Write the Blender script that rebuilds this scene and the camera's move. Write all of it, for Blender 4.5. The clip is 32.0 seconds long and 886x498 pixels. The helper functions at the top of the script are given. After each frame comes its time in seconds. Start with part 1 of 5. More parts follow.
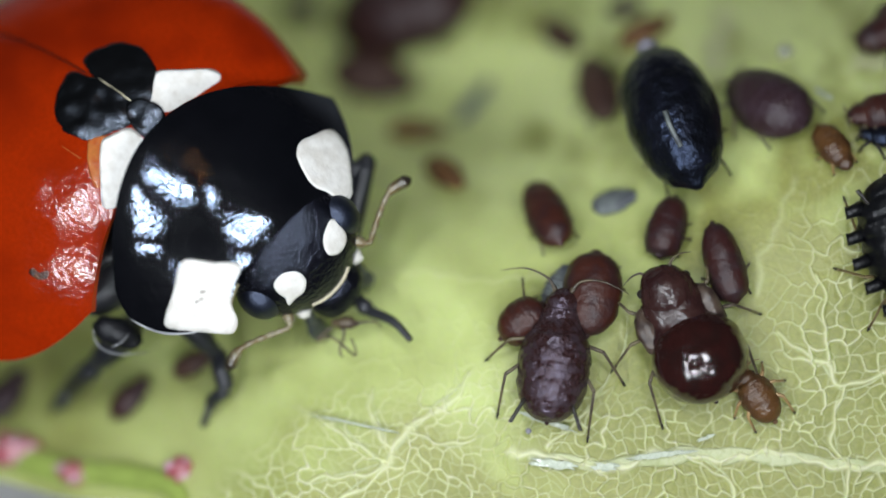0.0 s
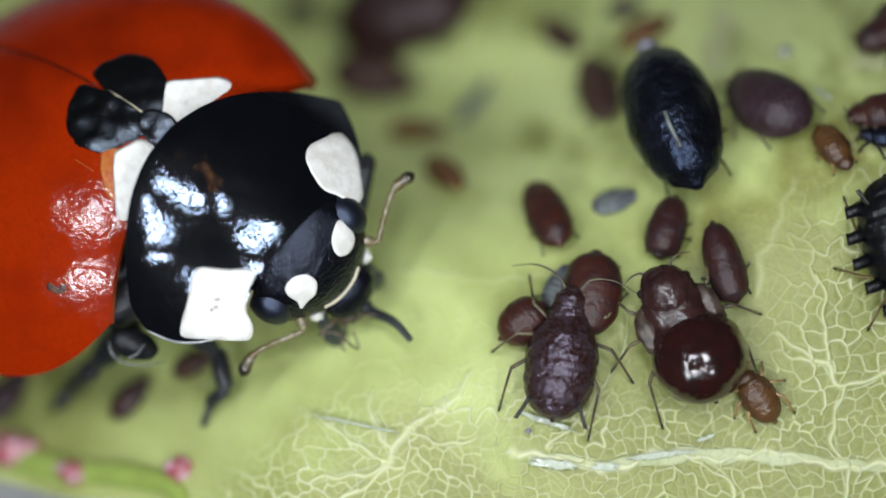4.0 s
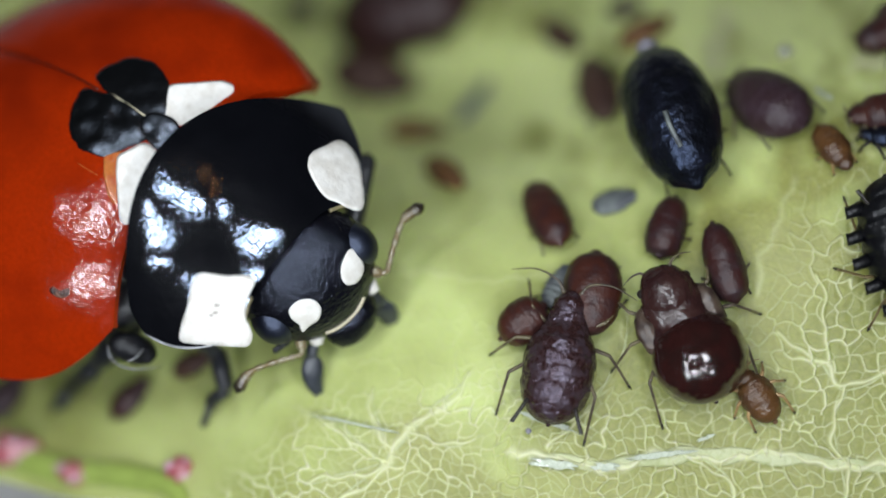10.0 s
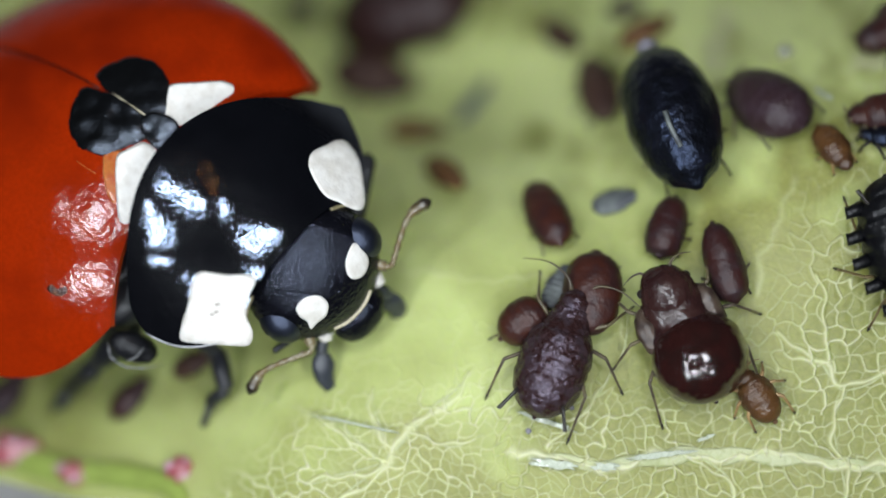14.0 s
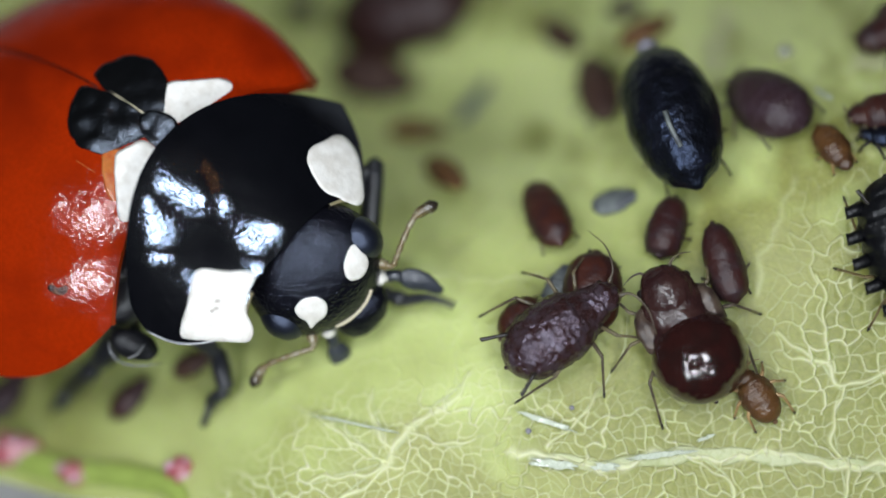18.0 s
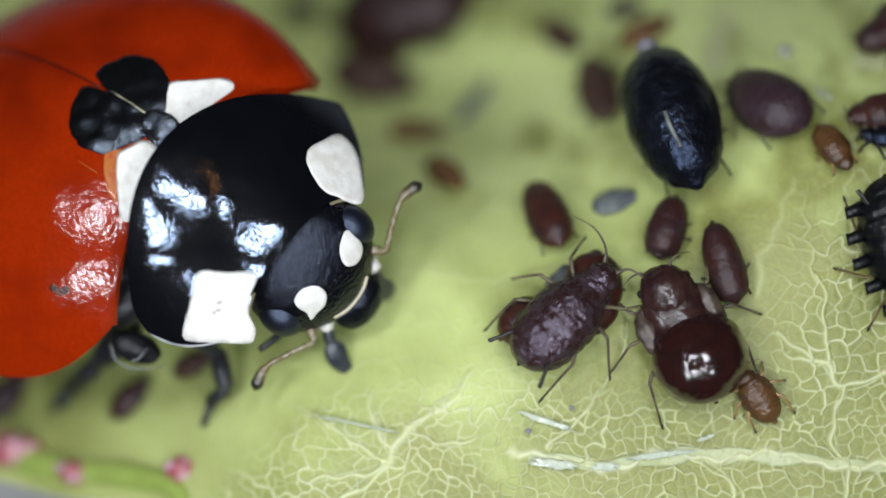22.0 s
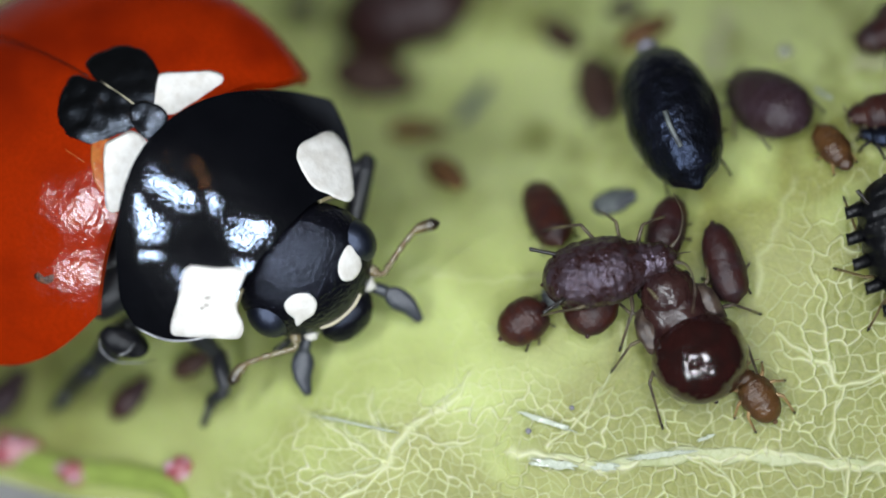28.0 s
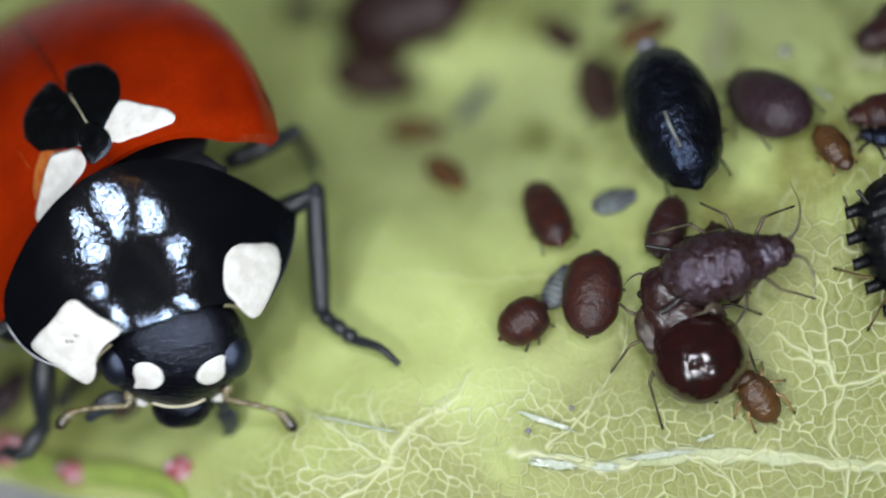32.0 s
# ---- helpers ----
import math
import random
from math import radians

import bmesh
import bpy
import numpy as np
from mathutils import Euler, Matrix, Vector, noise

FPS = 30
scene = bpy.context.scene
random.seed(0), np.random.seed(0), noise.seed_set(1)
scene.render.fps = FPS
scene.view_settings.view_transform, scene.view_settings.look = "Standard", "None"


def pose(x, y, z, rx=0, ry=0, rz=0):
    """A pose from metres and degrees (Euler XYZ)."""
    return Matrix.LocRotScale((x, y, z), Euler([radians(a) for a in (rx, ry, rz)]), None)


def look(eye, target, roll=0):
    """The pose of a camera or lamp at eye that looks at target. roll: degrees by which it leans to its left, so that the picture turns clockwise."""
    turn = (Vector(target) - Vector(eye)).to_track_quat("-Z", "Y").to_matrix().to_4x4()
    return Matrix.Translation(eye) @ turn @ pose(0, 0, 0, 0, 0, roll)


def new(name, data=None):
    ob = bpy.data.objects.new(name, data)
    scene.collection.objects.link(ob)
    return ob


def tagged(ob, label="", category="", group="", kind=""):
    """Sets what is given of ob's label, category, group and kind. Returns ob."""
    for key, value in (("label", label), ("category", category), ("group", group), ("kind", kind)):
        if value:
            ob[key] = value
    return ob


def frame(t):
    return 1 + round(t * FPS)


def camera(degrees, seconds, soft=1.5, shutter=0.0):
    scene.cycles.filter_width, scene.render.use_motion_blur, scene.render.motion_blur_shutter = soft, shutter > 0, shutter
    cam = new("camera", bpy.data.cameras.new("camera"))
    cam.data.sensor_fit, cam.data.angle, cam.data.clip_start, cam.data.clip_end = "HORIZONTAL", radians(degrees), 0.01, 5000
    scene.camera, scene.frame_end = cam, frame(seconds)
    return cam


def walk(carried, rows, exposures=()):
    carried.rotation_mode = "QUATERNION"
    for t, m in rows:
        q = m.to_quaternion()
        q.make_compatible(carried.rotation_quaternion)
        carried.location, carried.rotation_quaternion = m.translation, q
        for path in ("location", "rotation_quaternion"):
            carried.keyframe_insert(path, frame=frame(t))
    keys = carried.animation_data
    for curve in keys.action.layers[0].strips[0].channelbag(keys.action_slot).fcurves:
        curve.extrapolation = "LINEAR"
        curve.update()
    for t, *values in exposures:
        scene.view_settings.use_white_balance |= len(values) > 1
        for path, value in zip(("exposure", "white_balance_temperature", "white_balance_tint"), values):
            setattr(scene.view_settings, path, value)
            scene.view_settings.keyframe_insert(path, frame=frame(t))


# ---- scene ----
# Lengths below are written in millimetres and turned into metres by MM.
MM = 0.001
HIGH = 25.0

cam = camera(23.06, 32.0, soft=1.75, shutter=0.5)
cam.data.dof.use_dof = True
cam.data.dof.focus_distance = 24.62 * MM
cam.data.dof.aperture_fstop = 39.0
walk(cam, [(0.0, pose(0, 0, HIGH * MM)), (32.0, pose(0, 0, HIGH * MM))])

# ---- light: a ring of lamps round the lens, a warm room lamp far off, a dim room ----
world = bpy.data.worlds.new("room")
scene.world = world
world.use_nodes = True
world.node_tree.nodes["Background"].inputs[0].default_value = (0.62, 0.78, 1.0, 1)
world.node_tree.nodes["Background"].inputs[1].default_value = 0.020


def area_lamp(name, where, target, size, watts, colour):
    data = bpy.data.lights.new(name, "AREA")
    data.shape, data.size, data.energy, data.color = "DISK", size * MM, watts, colour
    ob = new(name, data)
    ob.matrix_world = look([c * MM for c in where], [c * MM for c in target])
    return ob


RING = 8.6
for i in range(8):
    a = radians(22.5 + 45 * i)
    area_lamp("ring_lamp", (RING * math.cos(a) - 2.3, RING * math.sin(a) - 1.7, 18), (-2.0, -1.2, -1), 2.1, 0.00088, (0.86, 0.93, 1.0))
area_lamp("room_lamp", (40, 250, 430), (0, 0, 0), 8, 0.02, (1.0, 0.42, 0.12))


# ---- mesh helpers ----
class Geo:
    def __init__(self):
        self.v, self.f = [], []

    def add(self, verts, faces):
        n = len(self.v)
        self.v.extend(tuple(p) for p in verts)
        self.f.extend(tuple(i + n for i in f) for f in faces)
        return self


def mesh_of(name, geo, material, smooth=True):
    me = bpy.data.meshes.new(name)
    me.from_pydata([(x * MM, y * MM, z * MM) for x, y, z in geo.v], [], geo.f)
    me.materials.append(material)
    if smooth:
        me.polygons.foreach_set("use_smooth", [True] * len(me.polygons))
    me.update()
    return me


def part(name, geo, material, parent=None, label="", where=None):
    """One mesh object; where is its pose in its parent's space, in millimetres."""
    ob = new(name, mesh_of(name, geo, material))
    if parent is not None:
        ob.parent = parent
    if where is not None:
        ob.matrix_basis = where
    if label:
        tagged(ob, label)
    return ob


def mpose(x, y, z, rx=0, ry=0, rz=0):
    return pose(x * MM, y * MM, z * MM, rx, ry, rz)


def empty(name, where):
    ob = new(name)
    ob.empty_display_size = 0.001
    ob.matrix_basis = where
    return ob


def lattice(rows, cols, closed):
    f = []
    for i in range(rows - 1):
        for j in range(cols if closed else cols - 1):
            k = (j + 1) % cols
            f.append((i * cols + j, i * cols + k, (i + 1) * cols + k, (i + 1) * cols + j))
    return f


def blob(centre, radii, m=None, rows=14, cols=20, rough=0.0, seed=0.0):
    """A closed rounded body; rough: uneven by that share."""
    v = []
    for i in range(rows):
        a = math.pi * (i + 0.02) / (rows - 0.96)
        for j in range(cols):
            b = 2 * math.pi * j / cols
            p = Vector((math.cos(a), math.sin(a) * math.cos(b), math.sin(a) * math.sin(b)))
            k = 1 + rough * noise.noise(p * 2.2 + Vector((seed, seed * 1.7, 3.1)))
            q = Vector((p.x * radii[0] * k, p.y * radii[1] * k, p.z * radii[2] * k))
            if m is not None:
                q = m @ q
            v.append((q.x + centre[0], q.y + centre[1], q.z + centre[2]))
    f = lattice(rows, cols, True)
    f.append(tuple(reversed(range(cols))))
    f.append(tuple((rows - 1) * cols + j for j in range(cols)))
    return v, f


def smooth_path(points, steps):
    """A glide through the points."""
    pts = [Vector(p) for p in points]
    pts = [pts[0] * 2 - pts[1]] + pts + [pts[-1] * 2 - pts[-2]]
    out = []
    for i in range(1, len(pts) - 2):
        for s in range(steps):
            t = s / steps
            a, b, c, d = pts[i - 1:i + 3]
            out.append(0.5 * (2 * b + (c - a) * t + (2 * a - 5 * b + 4 * c - d) * t * t + (3 * b - a - 3 * c + d) * t ** 3))
    out.append(pts[-2])
    return out


def tube(points, radius, sides=8, flat=1.0):
    """A tube along points; radius: a number or a function of 0..1; flat: its height over its width."""
    pts = [Vector(p) for p in points]
    n = len(pts)
    v = []
    up = Vector((0, 0, 1))
    for i, p in enumerate(pts):
        d = (pts[min(i + 1, n - 1)] - pts[max(i - 1, 0)]).normalized()
        side = d.cross(up)
        if side.length < 0.05:
            side = d.cross(Vector((0.3, 1, 0)))
        side.normalize()
        top = side.cross(d)
        r = radius(i / (n - 1)) if callable(radius) else radius
        for j in range(sides):
            a = 2 * math.pi * j / sides
            v.append(p + side * (r * math.cos(a)) + top * (r * flat * math.sin(a)))
    f = lattice(n, sides, True)
    f.append(tuple(reversed(range(sides))))
    f.append(tuple((n - 1) * sides + j for j in range(sides)))
    return v, f


def patch(surface, centre, p, q, power=2.0, wobble=0.0, lift=0.008, seed=0.0, rings=9, cols=44):
    """A thin raised mark on surface(x, y) -> z, about a centre with two half axes."""
    v = [(centre[0], centre[1], surface(*centre) + lift * 1.3)]
    for i in range(1, rings + 1):
        k = min(1.0, i / (rings - 1))
        for j in range(cols):
            a = 2 * math.pi * j / cols
            c, s = math.cos(a), math.sin(a)
            r = (abs(c) ** power + abs(s) ** power) ** (-1 / power)
            r *= k * (1 + wobble * noise.noise(Vector((c * 2.3 + seed, s * 2.3, seed * 0.7))) + 0.3 * wobble * noise.noise(Vector((c * 9 + seed, s * 9, seed))))
            x, y = centre[0] + r * (c * p[0] + s * q[0]), centre[1] + r * (c * p[1] + s * q[1])
            v.append((x, y, surface(x, y) + (lift * (1.3 - 0.3 * k ** 4) if i < rings else -0.02)))
    f = [(0, 1 + (j + 1) % cols, 1 + j) for j in range(cols)]
    f += [tuple(1 + i for i in g) for g in lattice(rings, cols, True)]
    f = [tuple(reversed(g)) for g in f] if p[0] * q[1] - p[1] * q[0] > 0 else f
    return v, f


def mark(surface, outline, lift=0.008, seed=0.0, rings=8, ragged=0.0):
    """A thin raised mark on surface(x, y) -> z inside a closed smooth outline of a few places."""
    n = len(outline)
    ring = []
    for i in range(n):
        a, b, c, d = [Vector(outline[(i + k) % n]) for k in (-1, 0, 1, 2)]
        for k in range(6):
            t = k / 6
            ring.append(0.5 * (2 * b + (c - a) * t + (2 * a - 5 * b + 4 * c - d) * t * t + (3 * b - a - 3 * c + d) * t ** 3))
    if sum(p.x * q.y - p.y * q.x for p, q in zip(ring, ring[1:] + ring[:1])) < 0:
        ring.reverse()
    mid = sum(ring, Vector((0, 0))) / len(ring)
    cols = len(ring)
    v = [(mid.x, mid.y, surface(mid.x, mid.y) + lift * 1.3)]
    for i in range(1, rings + 1):
        k = min(1.0, i / (rings - 1))
        for p in ring:
            w = mid + (p - mid) * k * (1 + ragged * k * noise.noise(Vector((p.x * 9 + seed, p.y * 9, seed))))
            v.append((w.x, w.y, surface(w.x, w.y) + (lift * (1.3 - 0.3 * k ** 4) if i < rings else -0.02)))
    f = [(0, 1 + j, 1 + (j + 1) % cols) for j in range(cols)]
    f += [tuple(1 + i for i in reversed(g)) for g in lattice(rings, cols, True)]
    return v, f


# ---- materials ----
def material(name, colour, rough=0.5, spread=0.15, grain=0.05, bump=0.0, bump_size=0.05, coat=0.0, coat_rough=0.08, second=None, tint=None, spec=0.5, blotch=0.4, swell=0.0, swell_size=0.4):
    """grain, blotch, bump_size: sizes in millimetres of the fine and the coarse variation and of the relief."""
    m = bpy.data.materials.new(name)
    m.use_nodes = True
    nt = m.node_tree
    b = nt.nodes["Principled BSDF"]
    co = nt.nodes.new("ShaderNodeTexCoord")

    def noisy(size, detail=3.0):
        n = nt.nodes.new("ShaderNodeTexNoise")
        n.inputs["Scale"].default_value = 1000.0 / size
        n.inputs["Detail"].default_value = detail
        nt.links.new(co.outputs["Object"], n.inputs["Vector"])
        return n.outputs["Fac"]

    def mixed(fac, a, c):
        x = nt.nodes.new("ShaderNodeMix")
        x.data_type = "RGBA"
        nt.links.new(fac, x.inputs[0])
        for sock, val in ((x.inputs[6], a), (x.inputs[7], c)):
            if isinstance(val, tuple):
                sock.default_value = (*val, 1)
            else:
                nt.links.new(val, sock)
        return x.outputs[2]

    dark = tuple(c * (1 - spread) for c in colour)
    light = tuple(min(1, c * (1 + spread)) for c in colour)
    out = mixed(noisy(grain), dark, light)
    ramp = nt.nodes.new("ShaderNodeMapRange")
    ramp.inputs[1].default_value, ramp.inputs[2].default_value = 0.42, 0.66
    nt.links.new(noisy(blotch, 2.0), ramp.inputs[0])
    out = mixed(ramp.outputs[0], out, second if second else tuple(c * (1 - spread * 0.7) for c in colour))
    nt.links.new(out, b.inputs["Base Color"])
    b.inputs["Roughness"].default_value = rough
    rr = nt.nodes.new("ShaderNodeMapRange")
    rr.inputs[3].default_value, rr.inputs[4].default_value = rough * 0.75, min(1, rough * 1.25)
    nt.links.new(noisy(grain * 3), rr.inputs[0])
    nt.links.new(rr.outputs[0], b.inputs["Roughness"])
    b.inputs["Coat Weight"].default_value = coat
    b.inputs["Coat Roughness"].default_value = coat_rough
    b.inputs["Specular IOR Level"].default_value = spec
    if tint:
        b.inputs["Specular Tint"].default_value = (*tint, 1)
    if bump:
        bp = nt.nodes.new("ShaderNodeBump")
        bp.inputs["Strength"].default_value = bump
        bp.inputs["Distance"].default_value = bump_size * MM * 0.5
        nt.links.new(noisy(bump_size, 2.0), bp.inputs["Height"])
        if swell:
            wide = nt.nodes.new("ShaderNodeBump")
            wide.inputs["Strength"].default_value = swell
            wide.inputs["Distance"].default_value = swell_size * MM * 0.5
            nt.links.new(noisy(swell_size, 0.0), wide.inputs["Height"])
            nt.links.new(wide.outputs[0], bp.inputs["Normal"])
        nt.links.new(bp.outputs[0], b.inputs["Normal"])
        nt.links.new(bp.outputs[0], b.inputs["Coat Normal"])
    return m


RED = material("red_shell", (0.270, 0.017, 0.001), 0.09, 0.24, 0.05, 0.12, 0.06, swell=0.07, swell_size=0.3, coat=0.0, second=(0.190, 0.011, 0.001), blotch=0.9, spec=0.3)
BLACK = material("black_shell", (0.003, 0.003, 0.004), 0.06, 0.3, 0.03, 0.15, 0.05, coat=0.09, coat_rough=0.30, spec=0.85, swell=0.06, swell_size=0.30, tint=(0.62, 0.76, 1.0))
SPOT = material("black_spot", (0.003, 0.003, 0.003), 0.24, 0.3, 0.03, 0.20, 0.05, spec=0.65, swell=0.22, swell_size=0.22, tint=(0.72, 0.82, 1.0))
SCRATCH = material("brown_scratch", (0.10, 0.030, 0.006), 0.4, 0.4, 0.03, 0.6, 0.03, second=(0.02, 0.006, 0.003), blotch=0.08)
HEADBLACK = material("black_head", (0.004, 0.004, 0.006), 0.17, 0.3, 0.025, 0.85, 0.042, spec=0.45, swell=0.12, swell_size=0.20, tint=(0.66, 0.74, 1.0))
EYE = material("eye", (0.003, 0.0035, 0.007), 0.42, 0.2, 0.02, 0.35, 0.02, spec=1.0, tint=(0.6, 0.7, 1.0))
WHITE = material("cream_mark", (0.80, 0.77, 0.72), 0.38, 0.06, 0.05, 0.25, 0.12, second=(0.68, 0.64, 0.58), blotch=0.16)
CREAM = material("cream_rim", (0.62, 0.55, 0.38), 0.35, 0.15, 0.03)
LEGBLACK = material("black_leg", (0.017, 0.018, 0.023), 0.36, 0.3, 0.03, 0.4, 0.03, spec=0.6)
PALPSKIN = material("blue_grey_palp", (0.020, 0.024, 0.034), 0.32, 0.3, 0.04, 0.4, 0.04, spec=0.7, second=(0.035, 0.04, 0.05), blotch=0.12)
HORN = material("brown_antenna", (0.11, 0.078, 0.030), 0.35, 0.35, 0.03, 0.3, 0.02, second=(0.17, 0.13, 0.06), blotch=0.12)
ANTENNA = material("golden_antenna", (0.140, 0.098, 0.040), 0.26, 0.35, 0.03, 0.3, 0.02, second=(0.22, 0.19, 0.11), blotch=0.09, spec=0.8)


def darken_tip(m, start, end, colour):
    """Blends to another colour between two distances, in millimetres, from the origin."""
    nt = m.node_tree
    b = nt.nodes["Principled BSDF"]
    old = b.inputs["Base Color"].links[0].from_socket
    co, ln = nt.nodes.new("ShaderNodeTexCoord"), nt.nodes.new("ShaderNodeVectorMath")
    ln.operation = "LENGTH"
    nt.links.new(co.outputs["Object"], ln.inputs[0])
    r = nt.nodes.new("ShaderNodeMapRange")
    r.inputs[1].default_value, r.inputs[2].default_value = start * MM, end * MM
    nt.links.new(ln.outputs["Value"], r.inputs[0])
    x = nt.nodes.new("ShaderNodeMix")
    x.data_type = "RGBA"
    nt.links.new(r.outputs[0], x.inputs[0])
    nt.links.new(old, x.inputs[6])
    x.inputs[7].default_value = (*colour, 1)
    nt.links.new(x.outputs[2], b.inputs["Base Color"])


darken_tip(ANTENNA, 0.72, 0.92, (0.022, 0.016, 0.011))
# paints broken shine on the right rim; also the side plate's pale edges
RIM = material("pale_edge_rim_shine", (0.40, 0.40, 0.42), 0.22, 0.4, 0.08, 0.4, 0.05, second=(0.02, 0.02, 0.025), blotch=0.45)
PLATE = material("black_plate", (0.006, 0.006, 0.008), 0.42, 0.3, 0.03, 0.3, 0.04, spec=0.35)
FLECK = material("grey_fleck", (0.42, 0.38, 0.34), 0.5, 0.3, 0.03)
SEAM = material("dark_seam", (0.012, 0.002, 0.001), 0.4, 0.3, 0.03)
ORANGEBLOTCH = material("orange_blotch", (0.42, 0.13, 0.03), 0.14, 0.25, 0.05, 0.15, 0.08, second=(0.36, 0.07, 0.012), blotch=0.12, spec=0.4)
MEMBRANE = material("pale_membrane", (0.26, 0.22, 0.12), 0.4, 0.2, 0.03)


# ---- the leaf ----
def bend(t):
    """Flat below 0, rising above, with a soft bend between."""
    return math.log1p(math.exp(min(60, t))) if t < 60 else t


def leaf_z(x, y):
    u = 0.42 * x - 0.82 * y
    z = 0.2 - 0.54 * (bend((1.05 - u) / 0.5) - 0.85 * bend((-4 - u) / 0.5))
    z -= 0.22 * (bend((y - 1.6) / 0.4) - bend((y - 5) / 0.4))
    # the leaf sinks in a hollow beside the ladybird and towards its lower margin
    z -= 1.5 * math.exp(-((x + 0.2) / 1.9) ** 2 - ((y - 1.9) / 1.1) ** 2)
    z -= 0.95 / (1 + math.exp(min(50, (x + 2.6) / 0.45))) / (1 + math.exp(min(50, (y + 0.9) / 0.4)))
    return z + 0.10 * noise.noise(Vector((x * 0.5, y * 0.5, 0.3)))


def leaf_frame(x, y, heading, lift=0.0):
    """A pose on the leaf: z along its normal, x along the heading, lift above it."""
    e = 0.15
    n = Vector((leaf_z(x - e, y) - leaf_z(x + e, y), leaf_z(x, y - e) - leaf_z(x, y + e), 2 * e)).normalized()
    h = radians(heading)
    ahead = Vector((math.cos(h), math.sin(h), 0))
    ahead = (ahead - n * ahead.dot(n)).normalized()
    side = n.cross(ahead)
    m = Matrix((ahead, side, n)).transposed().to_4x4()
    p = Vector((x, y, leaf_z(x, y))) + n * lift
    m.translation = p * MM
    return m


def leaf_low(x):
    return -2.91 - 0.10 * (x + 5.5) - 2.2 * (1 - math.exp(-max(0.0, x + 3.2) * 0.9)) + 0.04 * math.sin(3.1 * x) + (0.12 * (x + 5.5) if x < -5.5 else 0)


def leaf_high(x):
    return 9.5 - 0.02 * (x - 1) ** 2


def seeds(x, y, size, seed):
    """The two nearest seeds of an uneven net of cells: their places and keys."""
    gx, gy = np.floor(x / size), np.floor(y / size)
    big = np.full(x.shape, 1e9)
    d1, d2 = big, big
    p1, p2 = [big, big, big], [big, big, big]
    for i in (-1, 0, 1):
        for j in (-1, 0, 1):
            cx, cy = gx + i, gy + j
            h1 = np.sin(cx * 127.1 + cy * 311.7 + seed) * 43758.5453
            h2 = np.sin(cx * 269.5 + cy * 183.3 + seed) * 43758.5453
            sx = (cx + 0.5 + 0.75 * (h1 - np.floor(h1) - 0.5)) * size
            sy = (cy + 0.5 + 0.75 * (h2 - np.floor(h2) - 0.5)) * size
            key = cx * 1009 + cy
            d = np.hypot(sx - x, sy - y)
            first, next_one = d < d1, (d >= d1) & (d < d2)
            p2 = [np.where(first, a, np.where(next_one, b, c)) for a, b, c in zip(p1, (sx, sy, key), p2)]
            d2 = np.where(first, d1, np.where(next_one, d, d2))
            p1 = [np.where(first, b, a) for a, b in zip(p1, (sx, sy, key))]
            d1 = np.where(first, d, d1)
    return d1, d2, p1, p2


def net(x, y, size, seed, wide, widest):
    """Distance to the border between two small cells, and whether that border also parts two wide or two of the widest cells."""
    d1, d2, p1, p2 = seeds(x, y, size, seed)
    border = (d2 * d2 - d1 * d1) / (2 * np.hypot(p1[0] - p2[0], p1[1] - p2[1]) + 1e-9)
    out = [border]
    for big, other in ((wide, seed + 5.0), (widest, seed + 9.0)):
        out.append(seeds(p1[0], p1[1], big, other)[2][2] != seeds(p2[0], p2[1], big, other)[2][2])
    return out


# the larger veins, each a width and a few places on the leaf
LOWER_VEINS = (
    (0.045, [(0.847, -2.321), (1.137, -2.410), (1.911, -2.460), (2.815, -2.356), (3.976, -2.394), (5.524, -2.562)]),
    (0.030, [(-1.733, -1.878), (-1.136, -2.070), (-0.701, -2.445)]),
    (0.036, [(-1.192, -2.908), (-0.933, -2.651), (-0.701, -2.445), (-0.377, -2.143), (0.046, -1.705), (0.307, -1.402)]),
    (0.024, [(-0.807, -1.633), (-0.789, -1.950), (-0.578, -2.298)]),
    (0.024, [(-0.701, -2.445), (-1.090, -2.576), (-1.585, -2.722)]),
    (0.022, [(-0.377, -2.143), (0.039, -2.261), (0.427, -2.130)]),
)
UPPER_VEINS = (
    (0.030, [(-1.124, -0.164), (-0.161, -0.329), (0.638, -0.306), (1.418, -0.420)]),
    (0.045, [(3.536, -0.512), (3.880, 0.267), (4.014, 0.861)]),
    (0.030, [(5.138, -1.381), (4.622, -1.607), (4.300, -1.285), (3.915, -1.027)]),
    (0.022, [(4.300, -1.285), (4.432, -0.769), (4.247, -0.252)]),
    (0.026, [(3.330, -2.898), (3.234, -2.575), (2.847, -2.369)]),
    (0.022, [(1.266, -2.320), (1.981, -1.353), (2.119, -0.773)]),
    (0.024, [(4.621, -2.898), (4.492, -2.059), (4.622, -1.607)]),
)
# broad pale streaks far down the leaf
STREAKS = (
    (0.13, [(3.58, 2.95), (3.50, 2.60), (3.39, 2.26)]),
    (0.09, [(4.95, 2.17), (5.20, 2.20), (5.50, 2.18)]),
)
VEIN_PATHS = LOWER_VEINS + UPPER_VEINS


def near_path(X, Y, points):
    """Distance of each place from a path of straight pieces."""
    best = np.full(X.shape, 1e9)
    pts = [(p.x, p.y) for p in smooth_path([(x, y, 0) for x, y in points], 6)]
    for (ax, ay), (bx, by) in zip(pts, pts[1:]):
        dx, dy = bx - ax, by - ay
        k = np.clip(((X - ax) * dx + (Y - ay) * dy) / (dx * dx + dy * dy + 1e-12), 0, 1)
        best = np.minimum(best, np.hypot(X - ax - k * dx, Y - ay - k * dy))
    return best


